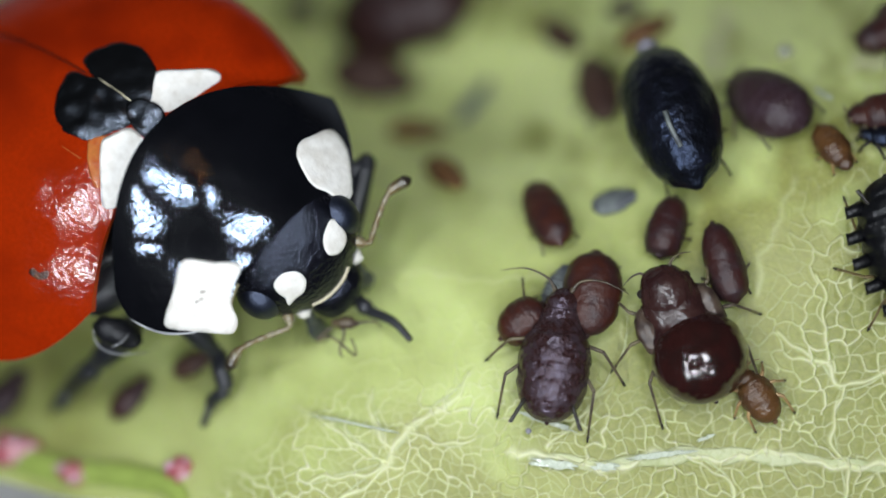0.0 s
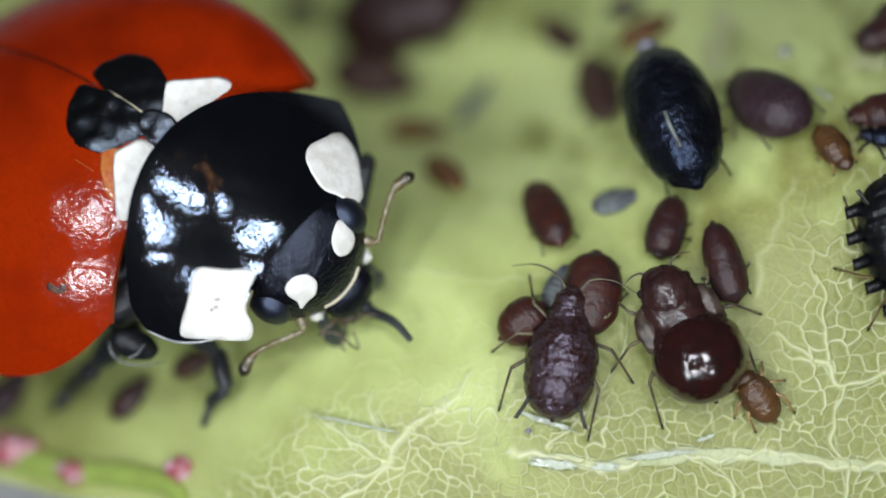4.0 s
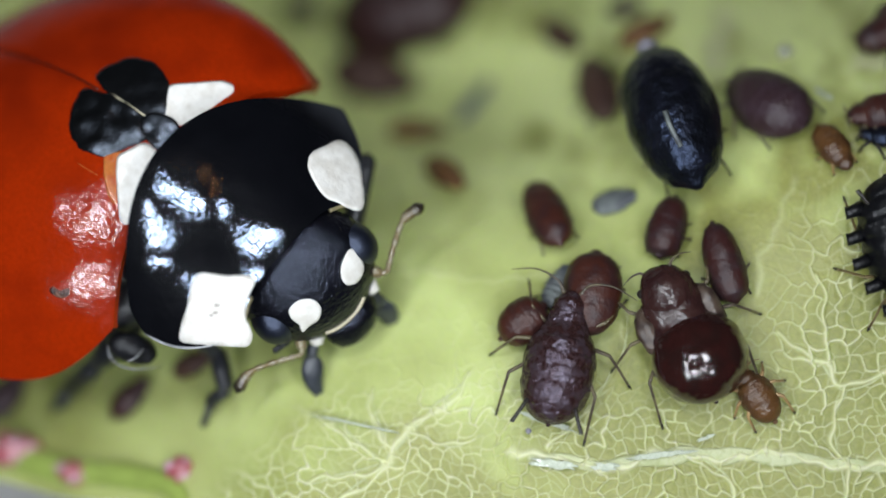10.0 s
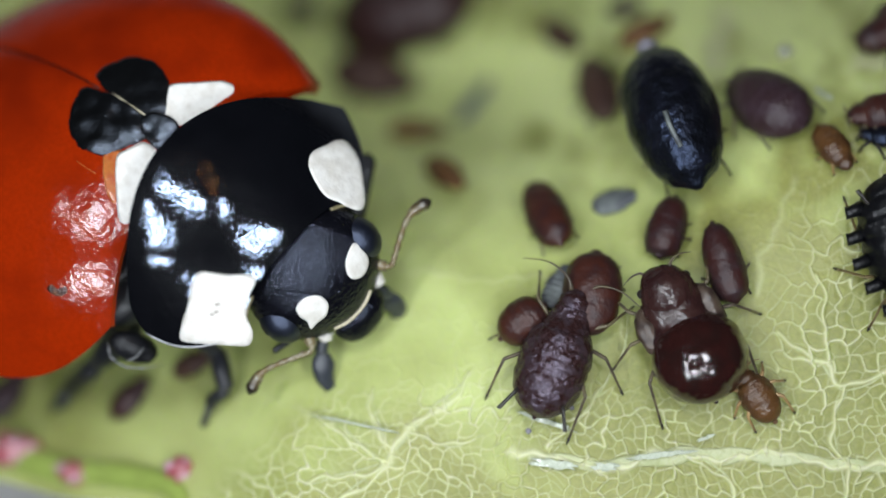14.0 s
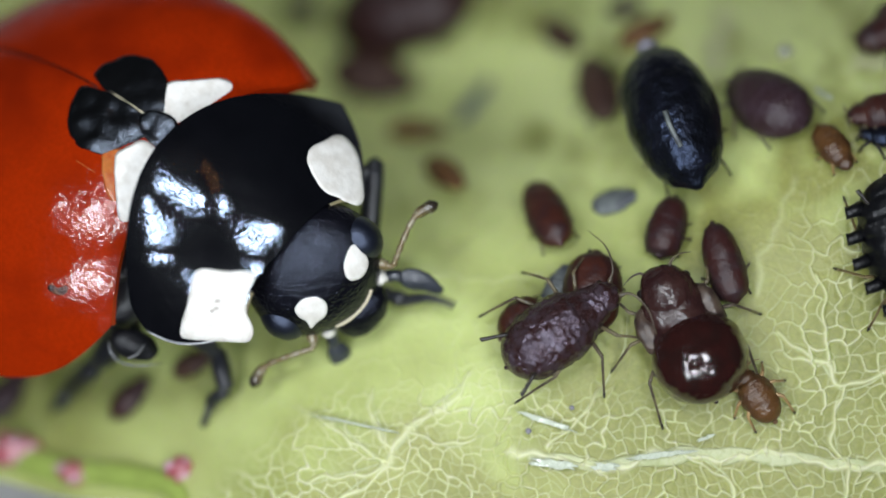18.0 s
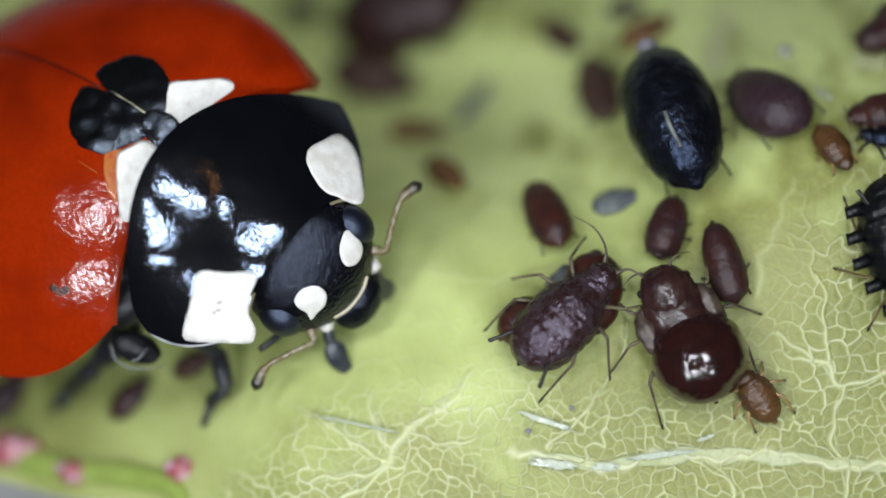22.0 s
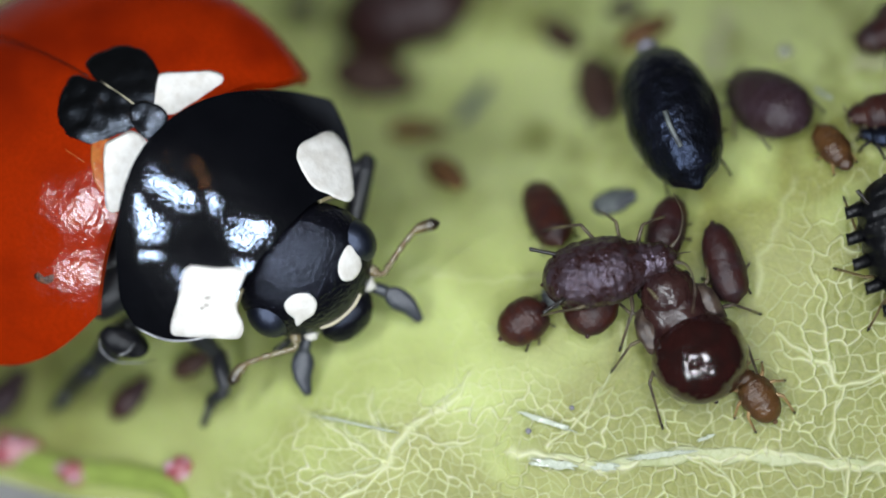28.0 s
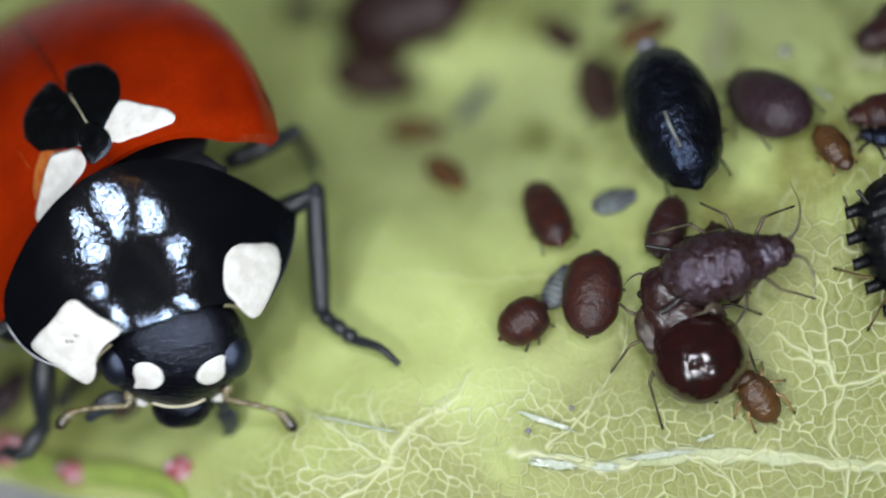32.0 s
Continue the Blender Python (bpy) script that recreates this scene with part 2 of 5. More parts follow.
def leaf_surface_material():
    m = bpy.data.materials.new("leaf_green")
    m.use_nodes = True
    nt = m.node_tree
    b = nt.nodes["Principled BSDF"]
    at = nt.nodes.new("ShaderNodeAttribute")
    at.attribute_name = "vein"
    co = nt.nodes.new("ShaderNodeTexCoord")

    def noisy(size, detail):
        n = nt.nodes.new("ShaderNodeTexNoise")
        n.inputs["Scale"].default_value, n.inputs["Detail"].default_value = 1000 / size, detail
        nt.links.new(co.outputs["Object"], n.inputs["Vector"])
        r = nt.nodes.new("ShaderNodeMapRange")
        r.inputs[1].default_value, r.inputs[2].default_value = 0.35, 0.65
        nt.links.new(n.outputs["Fac"], r.inputs[0])
        return r.outputs[0]

    def mixed(fac, a, c):
        x = nt.nodes.new("ShaderNodeMix")
        x.data_type = "RGBA"
        nt.links.new(fac, x.inputs[0])
        for sock, val in ((x.inputs[6], a), (x.inputs[7], c)):
            if isinstance(val, tuple):
                sock.default_value = (*val, 1)
            else:
                nt.links.new(val, sock)
        return x.outputs[2]

    fine = mixed(noisy(0.05, 3), (0.208, 0.210, 0.052), (0.310, 0.302, 0.082))
    wide = mixed(noisy(1.7, 2), (0.338, 0.348, 0.118), (0.208, 0.228, 0.060))
    half = nt.nodes.new("ShaderNodeMix")
    half.data_type = "RGBA"
    half.inputs[0].default_value = 0.55
    nt.links.new(fine, half.inputs[6])
    nt.links.new(wide, half.inputs[7])
    # leaf mottling, plus a painted gradient and pools that brighten shaded leaf
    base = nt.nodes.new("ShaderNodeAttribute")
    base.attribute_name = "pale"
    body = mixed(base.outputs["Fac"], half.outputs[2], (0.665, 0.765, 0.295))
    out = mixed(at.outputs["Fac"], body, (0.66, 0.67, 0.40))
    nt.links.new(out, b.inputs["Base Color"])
    b.inputs["Roughness"].default_value = 0.42
    b.inputs["Subsurface Weight"].default_value = 0.3
    b.inputs["Subsurface Radius"].default_value = (0.8, 1.0, 0.4)
    b.inputs["Subsurface Scale"].default_value = 0.6 * MM
    b.inputs["Specular IOR Level"].default_value = 0.35
    bp = nt.nodes.new("ShaderNodeBump")
    bp.inputs["Strength"].default_value, bp.inputs["Distance"].default_value = 0.5, 0.01 * MM
    n = nt.nodes.new("ShaderNodeTexNoise")
    n.inputs["Scale"].default_value = 1000 / 0.03
    nt.links.new(co.outputs["Object"], n.inputs["Vector"])
    nt.links.new(n.outputs["Fac"], bp.inputs["Height"])
    nt.links.new(bp.outputs[0], b.inputs["Normal"])
    return m


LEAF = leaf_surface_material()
VEIN = material("pale_vein", (0.46, 0.48, 0.26), 0.35, 0.15, 0.06, 0.7, 0.07, second=(0.38, 0.41, 0.19), blotch=0.25)
MARGIN = material("green_margin", (0.29, 0.37, 0.08), 0.4, 0.2, 0.06, 0.3, 0.06)
PINK = material("pink_gland", (0.36, 0.07, 0.08), 0.3, 0.3, 0.05, 0.3, 0.05, coat=0.4, second=(0.60, 0.40, 0.46), blotch=0.15)


def build_leaf():
    xs = np.concatenate([np.linspace(-15, -6.0, 40, endpoint=False), np.linspace(-6.0, -2.2, 110, endpoint=False), np.linspace(-2.2, 5.8, 880, endpoint=False), np.linspace(5.8, 12, 30)])
    ts = np.concatenate([np.linspace(0, 0.12, 60, endpoint=False), np.linspace(0.12, 0.42, 420, endpoint=False), np.linspace(0.42, 0.55, 60, endpoint=False), np.linspace(0.55, 1, 40)])
    X, Y = np.meshgrid(xs, ts, indexing="ij")
    low = np.array([leaf_low(x) for x in xs])[:, None]
    high = np.array([leaf_high(x) for x in xs])[:, None]
    Y = low + (high - low) * Y
    # uneven net of veins: three orders of cells
    wx = X + 0.06 * np.sin(Y * 5.1 + 1.3 * np.sin(X * 2.3)) + 0.02 * np.sin(Y * 17 + X * 6)
    wy = Y + 0.06 * np.sin(X * 4.7 + 1.1 * np.sin(Y * 2.9)) + 0.02 * np.sin(X * 19 - Y * 7)

    def line(d, w):
        return np.exp(-(d / w) ** 2)

    n0, streak = np.zeros(X.shape), np.zeros(X.shape)
    for width, points in VEIN_PATHS:
        n0 = np.maximum(n0, np.exp(-(near_path(wx - 0.03 * np.sin(Y * 9), wy, points) / width) ** 2) * (0.75 + 0.25 * min(1, width / 0.05)))
    for width, points in STREAKS:
        streak = np.maximum(streak, line(near_path(wx, wy, points), width))
    # finer cells towards the lower edge, coarser ones towards the tip
    tip = np.clip((X - 3.0) / 0.5, 0, 1) * np.clip((Y + 2.05) / 0.3, 0, 1) > 0.5
    fine, coarse = net(wx, wy, 0.130, 23.0, 0.33, 0.90), net(wx, wy, 0.175, 31.0, 0.42, 1.05)
    border, second, third = [np.where(tip, b, a) for a, b in zip(fine, coarse)]
    uneven = 0.72 + 0.28 * np.sin(X * 3.3 + 2.1 * np.sin(Y * 2.7)) * np.sin(Y * 3.9 - X * 1.4)
    n3 = line(border, 0.0075) * uneven
    n2 = np.where(second, line(border, 0.0110), 0)
    n1 = np.where(third, line(border, 0.0180), 0)
    # the net is strong towards the tip of the leaf and faint towards its base
    grown = np.clip(np.maximum((X - 3.25 - 0.5 * np.maximum(Y + 1, 0)) / 1.0, (-Y - 1.35 + 0.15 * np.sin(X * 2.1)) / 0.55 - np.maximum(-1.1 - X, 0) * 1.6), 0, 1)
    smooth = np.exp(-((X - 0.72) / 0.22) ** 2 - ((Y + 2.45) / 0.45) ** 2)
    mask = np.clip(np.maximum(np.maximum(0.95 * n1, 0.80 * n2), 0.52 * n3), 0, 1) * (0.05 + 0.95 * grown) * (1 - 0.8 * smooth) * (1 - 0.25 * np.clip(-Y - 1.6, 0, 1) * np.clip(X, 0, 1))
    mask = np.maximum(mask, 0.95 * n0 * (0.24 + 0.76 * grown))
    mask = np.maximum(mask, 0.7 * streak)
    relief = 0.035 * n0 * (0.3 + 0.7 * grown) + (0.25 + 0.75 * grown) * (0.024 * n1 + 0.016 * n2 + 0.010 * n3) + 0.014 * (0.2 + 0.8 * grown) * np.minimum(border * 8, 1)
    nx, ny = X.shape
    Z = np.array([[leaf_z(X[i, j], Y[i, j]) for j in range(ny)] for i in range(nx)])
    top = np.stack([X, Y, Z + relief - 0.02], -1).reshape(-1, 3)
    idx = np.arange(nx * ny).reshape(nx, ny)
    f = np.stack([idx[:-1, :-1], idx[1:, :-1], idx[1:, 1:], idx[:-1, 1:]], -1).reshape(-1, 4)
    # underside, coarse
    bi, bj = list(range(0, nx, 10)) + [nx - 1], list(range(0, ny, 10)) + [ny - 1]
    bi, bj = sorted(set(bi)), sorted(set(bj))
    under = [(X[i, j], Y[i, j], Z[i, j] - 0.22) for i in bi for j in bj]
    base = nx * ny
    k = len(bj)
    fu = [(base + a * k + b, base + a * k + b + 1, base + (a + 1) * k + b + 1, base + (a + 1) * k + b) for a in range(len(bi) - 1) for b in range(k - 1)]
    rim = []
    for a in range(len(bi) - 1):
        rim.append((*[int(idx[i, 0]) for i in range(bi[a + 1], bi[a] - 1, -1)], base + a * k, base + (a + 1) * k))
        rim.append((*[int(idx[i, ny - 1]) for i in range(bi[a], bi[a + 1] + 1)], base + (a + 1) * k + k - 1, base + a * k + k - 1))
    me = bpy.data.meshes.new("leaf")
    me.from_pydata([tuple(p) for p in (np.concatenate([top, np.array(under)]) * MM)], [], [tuple(int(i) for i in q) for q in f] + fu + rim)
    me.materials.append(LEAF)
    me.polygons.foreach_set("use_smooth", [True] * len(me.polygons))
    at = me.attributes.new("vein", "FLOAT", "POINT")
    at.data.foreach_set("value", np.concatenate([mask.reshape(-1), np.zeros(len(under))]).astype(np.float32))
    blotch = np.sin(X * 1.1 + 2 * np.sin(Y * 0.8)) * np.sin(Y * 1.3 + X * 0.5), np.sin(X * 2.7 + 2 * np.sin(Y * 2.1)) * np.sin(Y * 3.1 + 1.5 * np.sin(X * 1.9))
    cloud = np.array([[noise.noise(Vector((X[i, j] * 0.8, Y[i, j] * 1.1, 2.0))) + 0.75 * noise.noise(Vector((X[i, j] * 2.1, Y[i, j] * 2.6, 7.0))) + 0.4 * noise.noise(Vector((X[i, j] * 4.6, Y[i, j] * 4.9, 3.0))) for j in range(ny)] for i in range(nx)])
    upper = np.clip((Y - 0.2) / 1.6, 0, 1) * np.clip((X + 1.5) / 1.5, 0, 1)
    # painted brightening: tilt and soft pools offset shade by the ladybird and hollow
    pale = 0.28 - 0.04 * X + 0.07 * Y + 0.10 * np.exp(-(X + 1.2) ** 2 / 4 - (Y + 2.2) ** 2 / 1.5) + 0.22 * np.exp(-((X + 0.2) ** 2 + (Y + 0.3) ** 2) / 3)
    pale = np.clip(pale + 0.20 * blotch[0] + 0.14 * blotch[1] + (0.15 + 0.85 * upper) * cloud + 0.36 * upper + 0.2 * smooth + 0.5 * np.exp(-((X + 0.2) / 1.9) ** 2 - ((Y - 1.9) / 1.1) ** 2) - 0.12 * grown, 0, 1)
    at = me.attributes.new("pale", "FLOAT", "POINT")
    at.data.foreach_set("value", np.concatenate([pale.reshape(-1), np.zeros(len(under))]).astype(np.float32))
    leaf = new("leaf", me)
    return tagged(leaf, "pale yellow-green leaf with a fine raised net of veins", "leaf", kind="structure")


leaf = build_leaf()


def vein(points, width, parent, height=0.5, label=""):
    pts = []
    for x, y, _ in smooth_path([(x, y, 0) for x, y in points], 16):
        x, y = x + 0.05 * noise.noise(Vector((x * 3, y * 3, 1))), y + 0.05 * noise.noise(Vector((x * 3, y * 3, 9)))
        pts.append((x, y, leaf_z(x, y) - 0.002))
    g = Geo().add(*tube(pts, lambda t: width * (0.35 + 0.65 * min(1, 4 * t, 4 * (1 - t))) * (1 + 0.25 * math.sin(t * 31 + 4 * math.sin(t * 9))), 12, height * 0.3))
    return part("vein", g, VEIN, parent, label)


vein([(0.944, -2.321), (1.137, -2.397), (1.911, -2.460), (2.815, -2.356), (3.976, -2.394), (5.524, -2.562)], 0.085, leaf, 0.5, "broad pale main vein")

for width, points in LOWER_VEINS[1:] + UPPER_VEINS[2:3] + UPPER_VEINS[4:]:
    vein(points, width * 0.42, leaf, 0.7)

# the rolled green margin with its pink glands
edge = [(x, leaf_low(x) + 0.30 + 0.02 * math.sin(4 * x), leaf_z(x, leaf_low(x) + 0.3) + 0.02) for x in np.linspace(-9, -2.1, 40)]
part("rolled_margin", Geo().add(*tube(edge, lambda t: (0.17 + 0.02 * math.sin(t * 25)) * min(1, 0.1 + 3.5 * (1 - t)), 14, 0.6)), MARGIN, leaf, "rolled darker green leaf margin")
for x, y, z, r in ((-5.34, -2.50, -1.95, 0.26), (-4.53, -2.73, -1.50, 0.16), (-3.13, -2.64, -0.95, 0.18), (-6.06, -2.55, -2.25, 0.17)):
    g = Geo().add(*blob((0, 0, -0.05), (r, r * 0.75, r * 0.6), rough=0.9, seed=x))
    part("gland", g, PINK, leaf, "pink swollen gland on the leaf margin", mpose(x, y, z))

# the white sheet on which the leaf lies
sheet = Geo()
n = 40
vs = [((i / n - 0.5) * 240, (j / n - 0.5) * 240, -10 + 0.25 * noise.noise(Vector((i * 0.4, j * 0.4, 5)))) for i in range(n + 1) for j in range(n + 1)]
sheet.add(vs, [(i * (n + 1) + j, (i + 1) * (n + 1) + j, (i + 1) * (n + 1) + j + 1, i * (n + 1) + j + 1) for i in range(n) for j in range(n)])
PAPER = material("white_paper", (0.78, 0.76, 0.76), 0.7, 0.05, 0.2, 0.2, 0.2, blotch=3.0)
tagged(part("ground", sheet, PAPER), "white paper sheet under the leaf", "ground", kind="structure")

# ---- the ladybird ----
EA, EB, EH, ECUT = 2.800, 2.800, 2.160, 0.684
EFRONT = 0.735
ETOP = Vector((ECUT * EA, 0, EH * math.sqrt(1 - ECUT ** 2)))
BODY0 = mpose(-3.044, 1.270, 0.675) @ Euler((radians(-30.5), radians(-35.0), radians(-19.9))).to_matrix().to_4x4()
PRONK = 1.0099
PRON0 = mpose(-1.875 * PRONK, 0.120 * PRONK, 0.420, -13.0, 0, -41.0)
HEAD0 = mpose(-1.588, -0.137, 0.080, 0, 20, -41.0)


def shell_z(x, y):
    """Height of the wing cases over their base, about the scutellum."""
    X = x + ETOP.x
    return EH * math.sqrt(max(0.0, 1 - (X / EA) ** 2 - (y / EB) ** 2)) - ETOP.z


def spot_z(x, y):
    """The black spots are a little lumpy."""
    return shell_z(x, y) + 0.03 + 0.075 * noise.noise(Vector((x * 5.0, y * 5.0, 7.0)))


def shell_point(a, t, side):
    k = 1 - 0.012 * math.exp(-(t / 0.02) ** 2)
    if t > 1.42:
        k += 0.5 * (t - 1.42) ** 2
    return (EA * math.cos(a) - ETOP.x, side * (0.004 + EB * math.sin(a) * math.sin(t) * k), EH * math.sin(a) * math.cos(t) * k - ETOP.z)


def flattened(geo):
    """The wing cases are low for their width: heights above and below their front are more than halved and lean back a little, along lines from high above."""
    back = BODY0.inverted()
    out = []
    for p in geo.v:
        w = BODY0 @ (Vector(p) * MM) / MM
        z = 0.20 + 0.42 * (w.z - 0.43) + 0.09 * (w.x + 2.0)
        z -= 0.13 * max(0.0, 0.85 * (w.y - 1.3) - 0.5 * (w.x + 3.2)) ** 2
        k = (HIGH - z) / (HIGH - w.z)
        out.append(tuple((back @ (Vector((w.x * k, w.y * k, z)) * MM)) / MM))
    geo.v = out
    return geo


beetle = tagged(empty("ladybird", BODY0), "red ladybird with black spots, standing on the leaf", "ladybird")
for side in (1, -1):
    g = Geo()
    rows, cols = 64, 60
    vs = []
    for i in range(rows):
        for j in range(cols):
            t = 1.66 * (j / (cols - 1)) ** 1.3
            if side > 0:
                # a sharp front corner
                a0 = math.acos(EFRONT - 0.23 * max(0.0, (t - 0.9) / 0.76) ** 1.8)
                a = a0 + (math.pi - 0.002 - a0) * (i / (rows - 1)) ** 1.15
            else:
                # a rounded front corner
                a0 = math.acos(EFRONT)
                a = a0 + (math.pi - 0.002 - a0) * (i / (rows - 1)) ** 1.15
                t *= 1 - 0.20 * max(0.0, (math.cos(a) - 0.1) / (EFRONT - 0.1)) ** 5
                a += 0.13 * max(0, t - 0.9) ** 2 * (1 - i / (rows - 1)) ** 2
            vs.append(shell_point(a, t, side))
    fs = lattice(rows, cols, False)
    g.add(vs, fs if side < 0 else [tuple(reversed(q)) for q in fs])
    # folded-in front edge
    fold = []
    for i in range(3):
        for j in range(cols):
            x, y, z = vs[j]
            fold.append((x - 0.03 * i, y * (1 - 0.02 * i), z - 0.05 * i))
    fs = lattice(3, cols, False)
    g.add(fold, fs if side > 0 else [tuple(reversed(q)) for q in fs])
    wing = part("elytron", flattened(g), RED, beetle, "glossy red wing case")
    spot, white = (
        [(-1.07, 0.139), (-1.012, 0.388), (-0.902, 0.578), (-0.66, 0.654), (-0.421, 0.543), (-0.266, 0.321), (-0.17, 0.15), (-0.20, 0.010), (-0.55, 0.006), (-0.86, 0.010)],
        [(-0.374, 0.502), (-0.219, 0.757), (-0.066, 1.037), (0.042, 0.947), (0.060, 0.534), (0.02, 0.197), (-0.09, 0.135), (-0.209, 0.156), (-0.283, 0.325)],
    ) if side > 0 else (
        [(-1.02, -0.13), (-0.755, -0.02), (-0.477, -0.012), (-0.20, -0.03), (-0.16, -0.22), (-0.257, -0.431), (-0.445, -0.682), (-0.711, -0.718), (-0.901, -0.579), (-1.003, -0.369)],
        [(-0.275, -0.578), (-0.208, -0.379), (-0.132, -0.252), (0.030, -0.270), (0.096, -0.556), (0.115, -0.851), (0.140, -1.015), (0.028, -1.086), (-0.11, -0.878)],
    )
    part("black_spot", flattened(Geo().add(*mark(spot_z if side < 0 else shell_z, spot, 0.012, 3.0 + side, 14, 0.05))), SPOT, wing, "black spot beside the seam")
    part("white_mark", flattened(Geo().add(*mark(shell_z, white, 0.010, 8.0 + side, 8, 0.04))), WHITE, wing, "white mark at the front edge")
part("orange_blotch", flattened(Geo().add(*mark(shell_z, [(-0.40, -0.62), (-0.30, -0.50), (-0.24, -0.52), (-0.16, -0.80), (-0.06, -0.98), (-0.14, -0.98), (-0.30, -0.82)], 0.005, 2.0, 8, 0.1))), ORANGEBLOTCH, beetle, "orange blotch beside the white mark")
part("scratch", flattened(Geo().add(*mark(shell_z, [(-0.46, -2.06), (-0.42, -2.00), (-0.34, -1.99), (-0.27, -1.92), (-0.26, -1.96), (-0.35, -2.04)], 0.010, 2.0, 6, 0.2))), SCRATCH, beetle, "small brown scratch on the wing case")
part("scratch", flattened(Geo().add(*tube(smooth_path([(x, y, shell_z(x, y) + 0.004) for x, y in ((-0.60, -0.87), (-0.48, -0.868), (-0.36, -0.862))], 4), 0.004, 6))), ORANGEBLOTCH, beetle, "fine pale scratch on the wing case")
part("scutellum", flattened(Geo().add(*mark(spot_z, [(-0.29, -0.02), (-0.15, 0.115), (0.01, 0.145), (0.06, -0.028), (0.05, -0.22), (-0.132, -0.225), (-0.255, -0.13)], 0.03, 1.0))), SPOT, beetle, "small glossy black triangle")
part("seam", flattened(Geo().add(*tube([(x, -0.012, shell_z(x, -0.012) + 0.001) for x in np.linspace(-2.7, -0.92, 20)], lambda t: 0.009 * (0.5 + 0.5 * min(1, 5 * t)), 6))), SEAM, beetle, "dark seam between the wing cases")
# cream tube stands in for the seam's highlight between the spots
part("seam_glint", flattened(Geo().add(*tube([(x, 0.0, shell_z(x, 0.0) + 0.03) for x in np.linspace(-0.74, -0.26, 8)], 0.010, 8))), CREAM, beetle, "pale glint painted along the seam between the spots")
# dark underside
part("middle_thorax", Geo().add(*blob((0, 0, 0), (0.52, 1.05, 0.18), rough=0.12, seed=4)), LEGBLACK, beetle, "black middle thorax under the wing cases", BODY0.inverted() @ mpose(-2.48, 0.64, -0.38, 0, 0, -35))
part("thorax_side", Geo().add(*blob((0, 0, 0), (0.45, 0.34, 0.2), rough=0.12, seed=6)), LEGBLACK, beetle, "black side of the thorax under the wing cases", BODY0.inverted() @ mpose(-3.72, -0.55, -0.55, 0, 0, 60))
part("abdomen", flattened(Geo().add(*blob((-ETOP.x - 0.2, 0, -ETOP.z + 0.1), (1.9, 2.2, 0.42), rough=0.05))), LEGBLACK, beetle, "black underside")


def pron_z(x, y):
    x, y = x / PRONK, y / PRONK
    return 0.38 - (x + 0.66) ** 2 / 6.8 - (y + 0.11) ** 2 / 4.8 - 0.012 * y ** 4 + 0.03 * noise.noise(Vector((x * 1.6, y * 1.6, 4)))


def pron_xy(u, v):
    """u: 0 at the rear edge, 1 at the front; v: -1 to 1 across."""
    bx, by = -1.63 + 1.13 * abs(v) ** 2.1, 1.78 * v
    if v < -0.88:
        # the right rear corner is rounded off
        cut = ((-v - 0.88) / 0.12) ** 2
        bx, by = bx + 0.09 * cut, by + 0.07 * cut
    fx, fy = 0.17 + 0.30 * abs(v) ** 4, 1.02 * v
    k = u
    bulge = (0.16 if v < 0 else 0.085) * math.sin(math.pi * u) * abs(v) ** 3
    return PRONK * (bx + (fx - bx) * k + 0.25 * bulge), PRONK * (by + (fy - by) * k + math.copysign(bulge, v))


g = Geo()
R, C = 40, 60
vs = []
for i in range(R):
    for j in range(C):
        x, y = pron_xy(i / (R - 1), 2 * j / (C - 1) - 1)
        vs.append((x, y, pron_z(x, y)))
g.add(vs, [tuple(reversed(q)) for q in lattice(R, C, False)])
loop = [i * C + C - 1 for i in range(R)] + [(R - 1) * C + j for j in range(C - 2, -1, -1)] + [i * C for i in range(R - 2, -1, -1)] + list(range(1, C - 1))
skirt = [vs[i] for i in loop]
lower = [(x * 0.93 - 0.04, y * 0.93, z - 0.30) for x, y, z in skirt]
k = len(loop)
g.add(skirt + lower, [(i, (i + 1) % k, k + (i + 1) % k, k + i) for i in range(k)])
pronotum = part("pronotum", g, BLACK, beetle, "glossy black shield over the thorax", BODY0.inverted() @ PRON0)
part("white_mark", Geo().add(*mark(pron_z, [(-0.357, 1.012), (-0.304, 1.241), (-0.204, 1.44), (0.07, 1.40), (0.385, 1.125), (0.485, 0.985), (0.43, 0.87), (0.26, 0.80), (0.073, 0.735), (-0.135, 0.792), (-0.285, 0.877)], 0.006, 5.0, 8, 0.03)), WHITE, pronotum, "large white corner mark")
right_mark = part("white_mark", Geo().add(*mark(pron_z, [(-0.372, -0.917), (-0.14, -0.722), (0.125, -0.513), (0.233, -0.735), (0.342, -0.877), (0.517, -0.96), (0.569, -1.095), (0.348, -1.279), (0.1, -1.469), (-0.063, -1.522), (-0.225, -1.217)], 0.006, 10.0, 8, 0.02)), WHITE, pronotum, "large white corner mark with a grey fleck")
for x, y in ((0.02, -1.00), (0.06, -1.07), (0.045, -1.12)):
    part("fleck", Geo().add(*patch(pron_z, (x, y), (0.022, 0.016), (-0.010, 0.016), 2.0, 0.5, 0.010, x * 30, 4, 12)), FLECK, right_mark)
